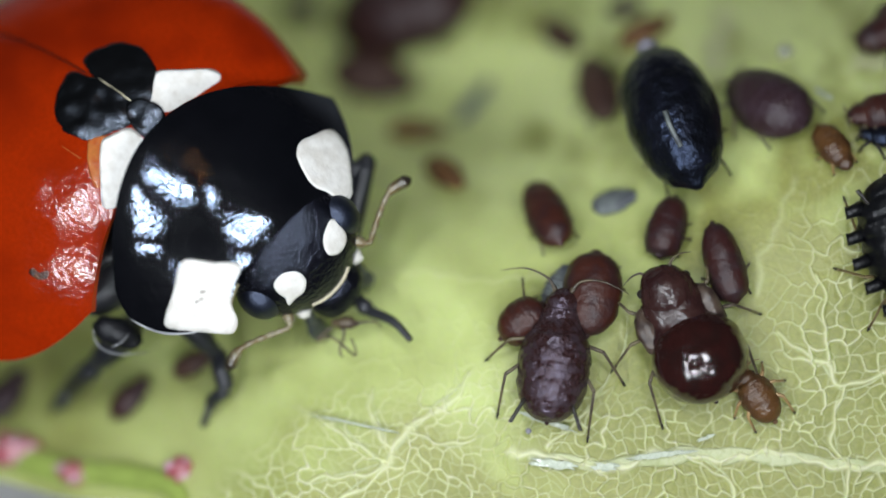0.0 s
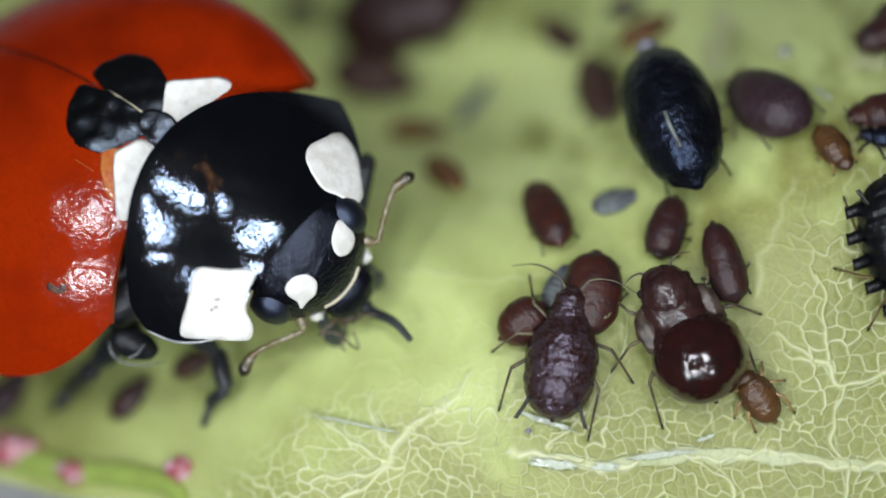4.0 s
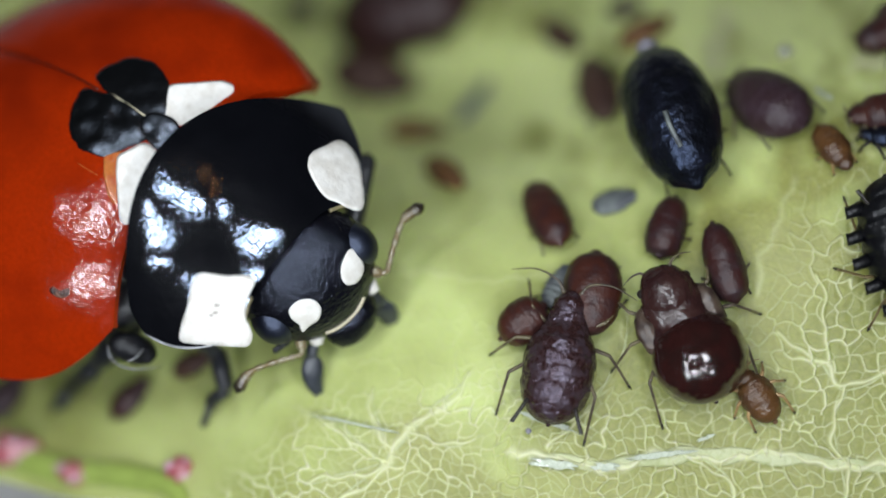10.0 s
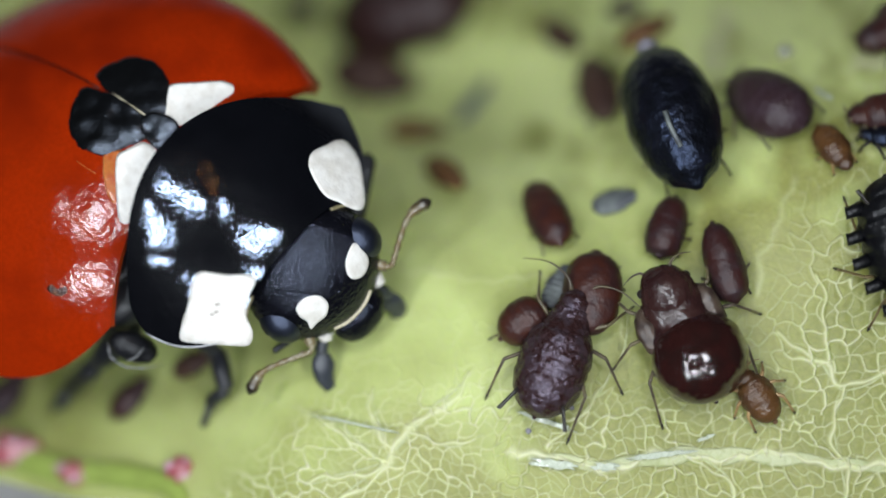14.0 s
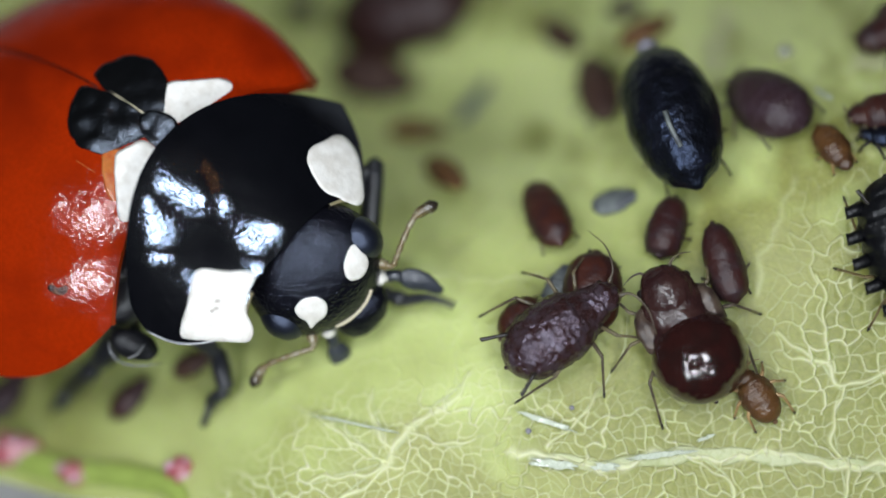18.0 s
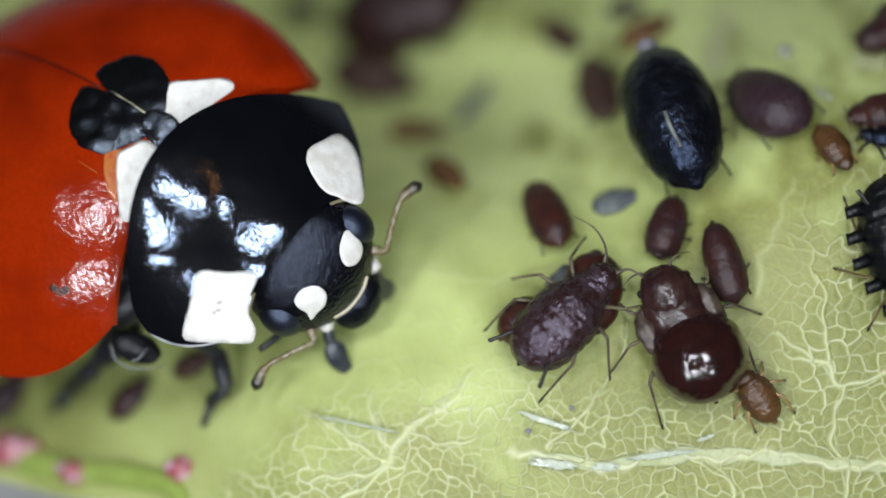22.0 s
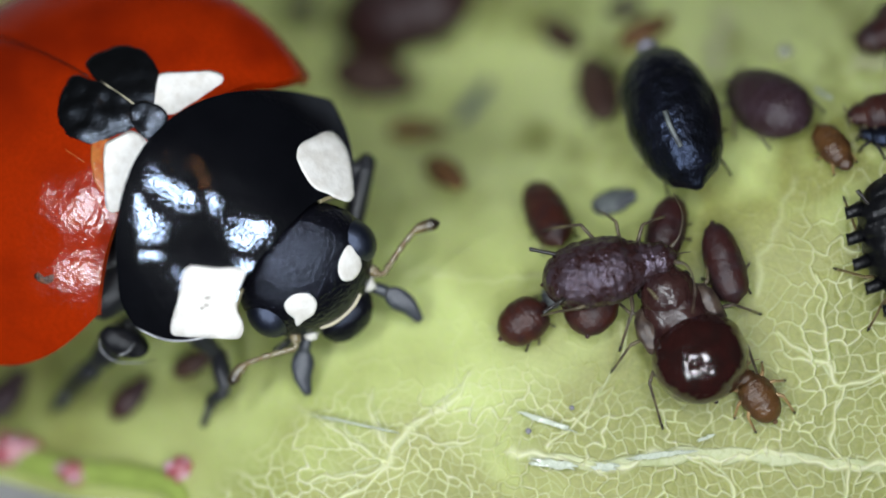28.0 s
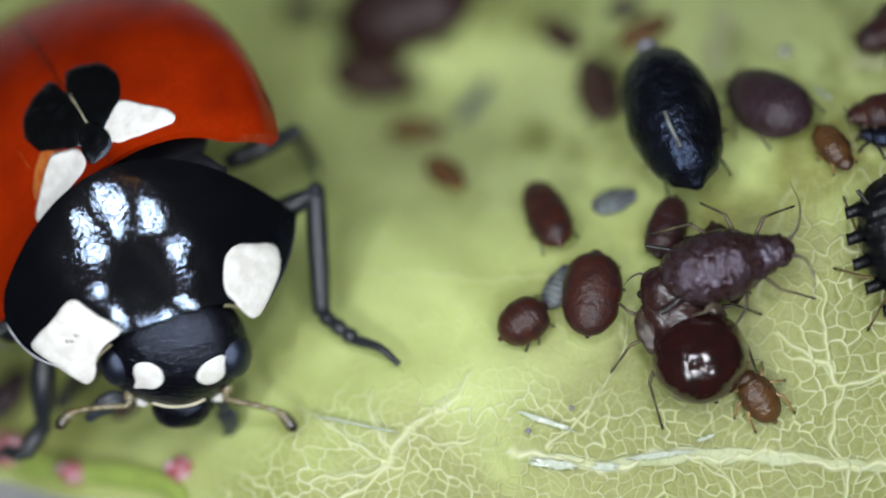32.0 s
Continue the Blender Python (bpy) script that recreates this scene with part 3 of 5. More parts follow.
for s in (-1, 1):
    pts = []
    for i in range(25):
        x, y = pron_xy(0.02 + 0.9 * i / 24, s)
        pts.append((x, y * 1.005, pron_z(x, y) - 0.005))
    # right rim painted pale for its shine, left rim plain dark
    part("rim", Geo().add(*tube(pts, lambda t: 0.016 * (0.4 + 0.6 * math.sin(math.pi * min(1, t * 1.1 + 0.05)))), ), RIM if s < 0 else LEGBLACK, pronotum, "thin raised rim, painted pale for its shine" if s < 0 else "thin raised dark rim")
    pts = [(*pron_xy(0.94, s * v), pron_z(*pron_xy(0.94, s * v)) - 0.03) for v in (0.85, 0.78, 0.7, 0.62)]
    part("collar", Geo().add(*tube(smooth_path([(x + 0.10, y, z - 0.06) for x, y, z in pts], 5), 0.032)), MEMBRANE, pronotum, "pale neck membrane")
# side plate behind the right front corner
part("side_plate", Geo().add(*blob((0, 0, 0), (0.30, 0.18, 0.16), rough=0.15, seed=2)), PLATE, pronotum, "", PRON0.inverted() @ mpose(-3.60, -1.14, -0.30, 0, 0, -20))
for bow in ([(-3.869, -1.095, -0.2), (-3.829, -1.252, -0.2), (-3.692, -1.357, -0.2), (-3.488, -1.384, -0.22), (-3.20, -1.345, -0.25)], [(-3.633, -1.298, -0.10), (-3.515, -1.239, -0.10), (-3.429, -1.121, -0.12)]):
    part("plate_edge", Geo().add(*tube(smooth_path(bow, 6), lambda t: 0.010 * math.sin(math.pi * (0.1 + 0.85 * t)))), RIM, pronotum, "pale edge", PRON0.inverted())

# head
def head_z(x, y):
    return 0.46 * max(0.0, 1 - ((x + 0.06) / 0.74) ** 2.0 - (y / 0.84) ** 2) ** 0.5


head = part("head", Geo().add(*blob((-0.06, 0, 0), (0.74, 0.84, 0.46), rows=26, cols=36, rough=0.02)), HEADBLACK, beetle, "black finely pitted head", BODY0.inverted() @ HEAD0)
for s in (1, -1):
    part("eye", Geo().add(*blob((0.05, s * 0.64, 0.07), (0.295, 0.24, 0.28), rows=16, cols=22)), EYE, head, "dark blue-black eye")
    spot = [(-0.040, 0.40), (-0.055, 0.25), (0.045, 0.125), (0.190, 0.120), (0.290, 0.235), (0.285, 0.37), (0.295, 0.475), (0.185, 0.44), (0.065, 0.45)] if s < 0 else [(-0.027, 0.438), (-0.05, 0.567), (0.053, 0.605), (0.245, 0.54), (0.300, 0.385), (0.231, 0.275), (0.133, 0.268), (0.031, 0.336)]
    part("white_spot", Geo().add(*mark(head_z, [(x, s * y) for x, y in spot], 0.014, 4.0 + s)), WHITE, head, "white drop-shaped spot beside the eye")
    part("eye_rim", Geo().add(*tube(smooth_path([(0.22, s * 0.46, 0.24), (0.32, s * 0.56, 0.14), (0.38, s * 0.6, 0.02)], 5), 0.014)), CREAM, head, "pale rim of the eye")
part("clypeus", Geo().add(*tube(smooth_path([(0.53, 0.30, 0.22), (0.59, 0.16, 0.21), (0.61, 0, 0.20), (0.59, -0.16, 0.21), (0.53, -0.30, 0.22)], 6), 0.022)), CREAM, head, "cream front edge")
part("neck", Geo().add(*blob((-0.50, 0, -0.14), (0.55, 0.62, 0.32), rough=0.06)), LEGBLACK, head, "black neck")
part("labrum", Geo().add(*blob((0.70, 0, 0.0), (0.27, 0.36, 0.19), rough=0.12, seed=5)), HEADBLACK, head, "black upper lip")
for s in (1, -1):
    part("mandible", Geo().add(*blob((0.80, s * 0.16, -0.14), (0.13, 0.12, 0.1), rough=0.3, seed=s)), LEGBLACK, head)
    part("cheek", Geo().add(*blob((0.56, s * 0.43, 0.02), (0.10, 0.10, 0.10), rough=0.3, seed=s)), WHITE, head, "whitish cheek")


def antenna_mesh(s):
    pts = smooth_path([(0, 0, 0), (0.14, s * 0.10, 0.02), (0.10, s * 0.22, 0.03), (0.0, s * 0.42, 0.03), (-0.10, s * 0.70, -0.02), (-0.04, s * 0.98, -0.06)], 18)

    def r(t):
        beads = 0.009 * abs(math.sin(t * 9 * math.pi))
        s = max(0, (t - 0.76) / 0.24)
        club = 0.066 * s ** 0.8 * (1 - s ** 5) - 0.024 * s ** 8
        return 0.028 + beads + club + (0.032 if t < 0.14 else 0)
    return Geo().add(*tube(pts, r, 10))


ANT = {s: mpose(0.40, s * 0.56, 0.09, 0, -20, 0) for s in (1, -1)}
antennae = {s: part("antenna", antenna_mesh(s), ANTENNA, head, "brown beaded antenna with a dark club", ANT[s]) for s in (1, -1)}


def palp_mesh(s):
    g = Geo()
    g.add(*tube(smooth_path([(0, 0, 0), (0.12, s * 0.10, 0.0), (0.24, s * 0.16, -0.02)], 5), lambda t: 0.06 + 0.01 * t, 9))
    # axe-shaped end
    g.add(*tube(smooth_path([(0.22, s * 0.15, -0.02), (0.34, s * 0.18, -0.03), (0.50, s * 0.21, -0.05), (0.70, s * 0.18, -0.09)], 7), lambda t: 0.045 + 0.078 * math.sin(math.pi * min(1, t * 0.98) ** 0.8) ** 1.3 if t < 0.97 else 0.03, 12, 0.4))
    g.v = [(1.15 * x, 1.08 * y, z) for x, y, z in g.v]
    return g


PALP = {s: mpose(0.56, s * 0.34, -0.10, 0, -12, s * 28) for s in (1, -1)}
palps = {s: part("palp", palp_mesh(s), PALPSKIN, head, "black axe-shaped feeler at the mouth", PALP[s]) for s in (1, -1)}


def beetle_leg(hip, knee, ankle, foot, claw, thick):
    """A leg in four pieces, from points in the place; its origin is the hip. Returns it with its lower pieces."""
    hip = Vector(hip)
    to = lambda *ps: [Vector(p) - hip for p in ps]
    mid = (hip + Vector(knee)) / 2 + Vector((0, 0, 0.06))
    joint = blob(to(knee)[0], (thick * 0.70, thick * 0.82, thick * 0.65), rows=12, cols=14, rough=0.1)
    femur = part("leg", Geo().add(*tube(smooth_path(to(hip, mid, knee), 7), lambda t: thick * (0.75 + 0.5 * math.sin(math.pi * t)) * (1 - 0.25 * t), 10)).add(*joint), LEGBLACK, beetle, "black leg", BODY0.inverted() @ mpose(*hip))
    mid = (Vector(knee) * 0.6 + Vector(ankle) * 0.4) + Vector((0, 0, 0.03))
    shin = part("shin", Geo().add(*tube(smooth_path(to(knee, mid, ankle), 7), lambda t: thick * (0.62 + 0.22 * math.sin(math.pi * (0.2 + 0.7 * t))), 9)), LEGBLACK, femur)
    mid = (Vector(ankle) + Vector(foot)) / 2 + Vector((0, 0, 0.04))
    toe = part("foot", Geo().add(*tube(smooth_path(to(ankle, mid, foot), 7), lambda t: thick * (0.42 + 0.22 * abs(math.sin(t * 3 * math.pi))), 9)), LEGBLACK, femur)
    nail = part("claw", Geo().add(*tube(smooth_path(to(foot, (Vector(foot) + Vector(claw)) / 2 + Vector((0.03, 0.05, 0.03)), claw), 7), lambda t: thick * (0.44 - 0.2 * t), 8)), LEGBLACK, femur)
    return femur, shin, toe, nail


LEG_POINTS = {
    "front_left": ((-2.066, 0.374, -0.700), (-0.905, 1.010, -0.660), (-1.225, -0.393, -0.600), (-0.852, -0.733, -0.380), (-0.372, -1.051, -0.100), 0.155),
    "front_right": ((-3.278, -0.557, -0.500), (-2.658, -1.282, -0.800), (-2.566, -1.664, -0.683), (-2.784, -1.831, -0.964), (-2.877, -2.121, -0.952), 0.14),
    "middle_right": ((-3.652, -0.866, -0.800), (-4.220, -1.425, -1.200), (-4.629, -1.749, -1.994), (-4.785, -1.930, -2.079), (-4.887, -2.027, -2.143), 0.17),
    "middle_left": ((-2.608, 1.025, -1.100), (-1.800, 1.404, -1.200), (-1.717, 1.264, -2.608), (-1.645, 1.085, -2.614), (-1.603, 0.937, -2.501), 0.13),
    "rear_right": ((-5.776, -1.088, -1.300), (-6.186, -1.704, -1.300), (-6.862, -2.007, -2.645), (-7.047, -2.163, -2.808), (-7.135, -2.312, -2.864), 0.14),
    "rear_left": ((-4.454, 2.677, -2.000), (-3.977, 3.533, -2.100), (-4.412, 4.553, -6.754), (-4.291, 4.766, -7.080), (-4.135, 4.863, -7.166), 0.12),
}
legs = {name: (beetle_leg(*p), p[0], p[1], p[2]) for name, p in LEG_POINTS.items()}

# turns about the vertical and shifts in the plane, in millimetres and degrees: seconds, x, y, angle about the ETOP, thorax and head marks
BODY_ROWS = [
    (0, -0.174, 0.154, -2.227),
    (0.5, -0.174, 0.154, -2.227),
    (1, -0.174, 0.154, -2.227),
    (1.5, -0.175, 0.155, -3.103),
    (2, -0.174, 0.154, -2.227),
    (2.5, -0.173, 0.157, -2.073),
    (3, -0.173, 0.161, -2.049),
    (3.5, -0.085, 0.092, -1.019),
    (5.5, 0.003, 0, 0.228),
    (6, 0, 0, 0),
    (6.5, -0.001, 0.002, -0.155),
    (7, 0.003, -0.002, 0.084),
    (7.5, 0.004, -0.004, -0.858),
    (8, 0.009, -0.005, -0.065),
    (8.5, 0.01, -0.007, 0.098),
    (9, 0.009, -0.003, -0.163),
    (9.5, 0.001, -0, -0.294),
    (10, -0.001, -0.003, -0.145),
    (10.5, 0.005, -0.008, -0.586),
    (11, 0.005, -0.008, -0.586),
    (11.5, 0.001, -0.009, -0.808),
    (12, -0.006, -0.006, -0.717),
    (12.5, -0.006, 0.001, -0.851),
    (13, -0.006, 0.001, -0.851),
    (13.5, -0.006, 0.001, -0.851),
    (14, -0.006, 0.001, -0.851),
    (14.5, -0.01, 0.003, -1.238),
    (16.5, -0, 0.002, -0.104),
    (17, -0.006, 0.004, -0.725),
    (17.5, -0.015, 0.023, -0.717),
    (18, -0.02, 0.027, -0.206),
    (18.5, -0.05, 0.053, -0.267),
    (19, -0.056, 0.052, -0.975),
    (19.5, -0.035, 0.039, -0.31),
    (20, -0.019, 0.035, 0.647),
    (20.5, -0.011, 0.027, -0.191),
    (21, 0, 0.025, 0.667),
    (21.5, 0, 0.025, 0.667),
    (22, -0.001, 0.027, -0.145),
    (22.5, 0.008, 0.028, 0.783),
    (23, 0.01, 0.029, -0.018),
    (23.5, -0.008, 0.037, -0.178),
    (24, -0.02, 0.044, -0.048),
    (24.5, -0.06, 0.068, -0.203),
    (25, -0.05, 0.058, -0.246),
    (25.5, -0.057, 0.058, -0.674),
    (27.5, -0.106, 0.091, -1.216),
    (28, -0.137, 0.125, -1.524),
    (28.5, -0.135, 0.133, -1.072),
    (29, -0.205, 0.282, -1.504),
    (29.5, -0.272, 0.461, -1.202),
    (30, -0.281, 0.493, -1.54),
    (30.5, -0.283, 0.521, -0.345),
    (31, -0.136, 0.319, -1.345),
    (31.2, -0.221, 0.18, -6.463),
    (31.4, -0.484, 0.237, -5.433),
    (31.6, -0.615, 0.168, -7.742),
    (32, -0.960, -0.155, -17.357),
]
PRON_ROWS = [
    (0, -0.158, 0.11, -1.762),
    (0.5, -0.169, 0.107, -2.097),
    (1, -0.169, 0.102, -2.233),
    (1.5, -0.172, 0.101, -2.296),
    (2, -0.169, 0.107, -2.097),
    (2.5, -0.169, 0.107, -2.097),
    (3, -0.174, 0.1, -2.421),
    (3.5, -0.073, 0.085, -0.155),
    (5.5, -0.002, -0.006, -0.257),
    (6, 0, 0, 0),
    (6.5, -0.001, 0.004, 0.12),
    (7, 0.003, -0.006, 0.09),
    (7.5, 0.006, -0.008, 0.195),
    (8, 0.007, -0.011, -0.137),
    (8.5, 0.007, -0.011, -0.137),
    (9, 0.007, -0.011, -0.137),
    (9.5, 0.004, -0.012, -0.202),
    (10, -0.014, -0.029, -0.642),
    (10.5, -0.009, -0.038, -0.929),
    (11, -0.009, -0.038, -0.929),
    (11.5, -0.009, -0.038, -0.929),
    (12, -0.009, -0.034, -0.806),
    (12.5, -0.009, -0.029, -0.935),
    (13, -0.006, -0.02, -0.724),
    (13.5, -0.006, -0.02, -0.724),
    (14, -0.006, -0.02, -0.724),
    (14.5, -0.006, -0.02, -0.724),
    (16.5, -0.003, -0.024, -0.783),
    (17, -0.003, -0.024, -0.783),
    (17.5, -0.007, 0.013, -0.033),
    (18, -0.013, 0.026, -0.1),
    (18.5, -0.055, 0.009, 1.04),
    (19, -0.049, 0.012, 0.561),
    (19.5, -0.029, 0.029, 1.073),
    (20, -0.028, 0.024, 0.849),
    (20.5, -0.015, 0.019, 0.954),
    (21, -0.01, 0.017, 0.748),
    (21.5, -0.007, 0.017, 0.813),
    (22, -0.005, 0.019, 0.941),
    (22.5, -0.001, 0.022, 0.925),
    (23, 0.002, 0.024, 0.849),
    (23.5, -0.011, 0.028, 0.901),
    (24, -0.033, 0.028, 1.301),
    (24.5, -0.06, 0.031, 1.998),
    (25, -0.054, 0.008, 0.839),
    (25.5, -0.059, 0.029, 1.073),
    (27.5, -0.105, 0.048, 2.314),
    (28, -0.127, 0.064, 0.184),
    (28.5, -0.112, 0.129, 1.122),
    (29, -0.168, 0.299, 1.1),
    (29.5, -0.237, 0.468, -1.1),
    (30, -0.239, 0.521, -0.046),
    (30.5, -0.25, 0.524, -1.097),
    (31, -0.129, 0.142, -5.338),
    (31.2, -0.159, -0.057, -7.68),
    (31.4, -0.427, -0.13, -12.47),
    (31.6, -0.692, -0.401, -16.979),
    (32, -1.296, -0.751, -29.848),
]
HEAD_ROWS = [
    (0, -0.122, 0.107, -2.341),
    (0.5, -0.122, 0.107, -2.341),
    (1, -0.122, 0.082, -1.771),
    (1.5, -0.147, 0.101, -1.203),
    (2, -0.138, 0.091, -1.203),
    (2.5, -0.152, 0.117, -2.305),
    (3, -0.137, 0.097, -1.737),
    (3.5, -0.059, 0.103, 0.516),
    (5.5, -0.015, 0.009, 0.594),
    (6, 0, 0, 0),
    (6.5, -0.006, 0.003, 1.152),
    (7, -0.006, 0.013, 1.152),
    (7.5, -0.006, 0.013, 1.152),
    (8, -0.006, 0.013, 1.152),
    (8.5, 0.014, -0.017, 1.112),
    (9, 0.02, -0.02, -0.004),
    (9.5, 0.02, -0.03, -0.04),
    (10, 0.069, -0.203, -5.723),
    (10.5, 0.103, -0.204, -5.179),
    (11, 0.107, -0.181, -3.97),
    (11.5, 0.106, -0.177, -3.404),
    (12, 0.116, -0.177, -3.441),
    (12.5, 0.111, -0.158, -2.836),
    (13, 0.116, -0.148, -3.441),
    (13.5, 0.12, -0.154, -2.319),
    (14, 0.13, -0.164, -2.319),
    (14.5, 0.13, -0.15, -1.775),
    (16.5, 0.14, -0.15, -1.737),
    (17, 0.14, -0.154, -2.281),
    (17.5, 0.151, -0.104, 2.883),
    (18, 0.109, -0.187, -0.134),
    (18.5, 0.14, -0.408, 4.678),
    (19, 0.165, -0.24, 4.699),
    (19.5, 0.098, -0.122, 2.045),
    (20, 0.082, -0.103, 2.676),
    (20.5, 0.073, -0.078, 2.117),
    (21, 0.073, -0.068, 2.15),
    (21.5, 0.077, -0.065, 3.277),
    (22, 0.078, -0.059, 2.761),
    (22.5, 0.087, -0.055, 3.245),
    (23, 0.092, -0.058, 2.157),
    (23.5, 0.113, -0.165, 0.974),
    (24, 0.098, -0.254, 1.375),
    (24.5, 0.199, -0.341, 5.681),
    (25, 0.126, -0.313, 3.667),
    (25.5, 0.052, -0.032, 4.36),
    (27.5, 0.183, -0.258, 7.163),
    (27.8, -0.005, -0.207, -9.427),
    (28, 0.036, -0.138, -8.389),
    (28.3, 0.109, -0.144, 0.905),
    (28.5, 0.109, -0.032, 5.674),
    (28.8, 0.066, 0.097, 3.411),
    (29, 0.003, 0.206, 0.227),
    (29.2, 0.024, 0.194, -2.239),
    (29.5, -0.011, 0.199, -3.013),
    (29.8, -0.065, 0.225, -3.387),
    (30, -0.051, 0.472, 4.787),
    (30.3, -0.038, 0.392, -0.982),
    (30.5, -0.065, 0.233, -4.215),
    (30.8, 0.056, -0.006, -2.217),
    (31, 0.09, -0.121, -11.04),
    (31.2, -0.031, -0.516, -20.982),
    (31.4, -0.32, -0.512, -26.867),
    (31.6, -0.733, -0.859, -31.406),
    (32, -1.48, -1.03, -45.22),
]
# seconds, tilt of the wing cases about the x and y axes; roll of the thorax
TILT_ROWS = [(0, 0, 0), (30.8, 0, 0), (31.2, 0, -5), (31.4, 1.0, -10.7), (31.6, -2.0, -12.5), (32.0, 4.0, -20)]
ROLL_ROWS = [(0, 0), (31.0, 0), (31.2, 1), (31.4, 2), (31.6, 4), (32.0, 7.5)]
# seconds, shift of the hip, turn of the leg, of the shin about the knee and of the foot about the ankle
FORELEG_ROWS = [(0, 0, 0, 0, 0, 0), (9.2, 0, 0, 0, 0, 0), (9.6, 0, 0, 0, 0, -50), (10, 0, 0, 0, 0, -95), (17.7, 0, 0, 0, 0, -95), (17.85, 0.05, 0, 0, 4, -40), (18.0, 0.1, -0.05, 0, 8, 20), (18.1, 0.2, -0.1, 0, 10, 45), (18.25, 0.36, -0.2, 0, 14, 60), (18.4, 0.4, -0.3, 0, 14, 45), (18.5, 0.41, -0.33, 0, 11, 15), (18.65, 0.38, -0.3, 0, 10, 15), (18.75, 0.1, -0.1, 0, 0, -50), (18.85, -0.1, 0, 0, 0, -95), (19.2, -0.16, 0.02, 0, 0, -95), (23.2, -0.16, 0.02, 0, 0, -95), (23.6, 0, 0.05, 0, 4, -40), (23.8, 0, 0.1, 0, 8, 20), (24.0, 0.05, 0, 0, 10, 20), (24.2, 0.25, -0.15, 0, 18, 10), (24.3, 0.3, -0.5, 0, 8, 32), (24.4, 0.15, 0, 0, 16, 15), (24.5, 0.06, 0.17, 0, 21, -2), (24.65, 0.02, 0.15, 0, 20, 0), (24.75, 0, 0, 0, 4, -50), (24.85, 0, 0, 0, 0, -95), (24.95, 0, 0.05, 0, 4, -40), (25.05, 0.05, 0.1, 0, 6, 25), (25.2, 0.1, 0.14, 0, 8, 80), (25.3, 0.06, 0.1, 0, 8, 60), (25.5, 0, 0.05, 0, 8, 20), (25.8, 0, 0, 0, 4, -40), (26.2, 0, 0, 0, 0, -95), (28, 0, 0, 0, 0, -95), (28.07, 0.1, -0.1, 0, 6, -30), (28.13, 0.2, -0.2, 0, 12, 35), (28.2, 0.24, -0.23, 0, 20, 60), (28.4, -0.05, 0.2, 0, 25, 70), (28.6, 0.26, -0.65, 0, 0, 80), (28.66, 0.15, -0.3, 0, 0, 20), (28.72, 0.05, -0.1, 0, 0, -45), (28.8, -0.1, 0, 0, 0, -95), (29.4, -0.1, 0.05, 0, 0, -95), (29.5, 0, 0.1, 0, 2, -30), (29.6, 0, 0.1, 0, 5, 30), (29.8, 0.1, 0.1, 0, 5, 85), (30.0, 0, 0.05, 0, 8, 78), (30.1, 0, 0, 0, 4, 10), (30.2, 0, 0, 0, 0, -60), (30.3, -0.16, 0.02, 0, 0, -95), (31.2, -0.16, 0, 0, 0, -95), (31.35, -0.15, -0.1, 0, 8, -50), (31.5, -0.23, -0.17, 0, 16, -12), (31.6, -0.3, -0.2, 0, 16, -12), (32, -0.6, -0.34, 0, 16, -10)]
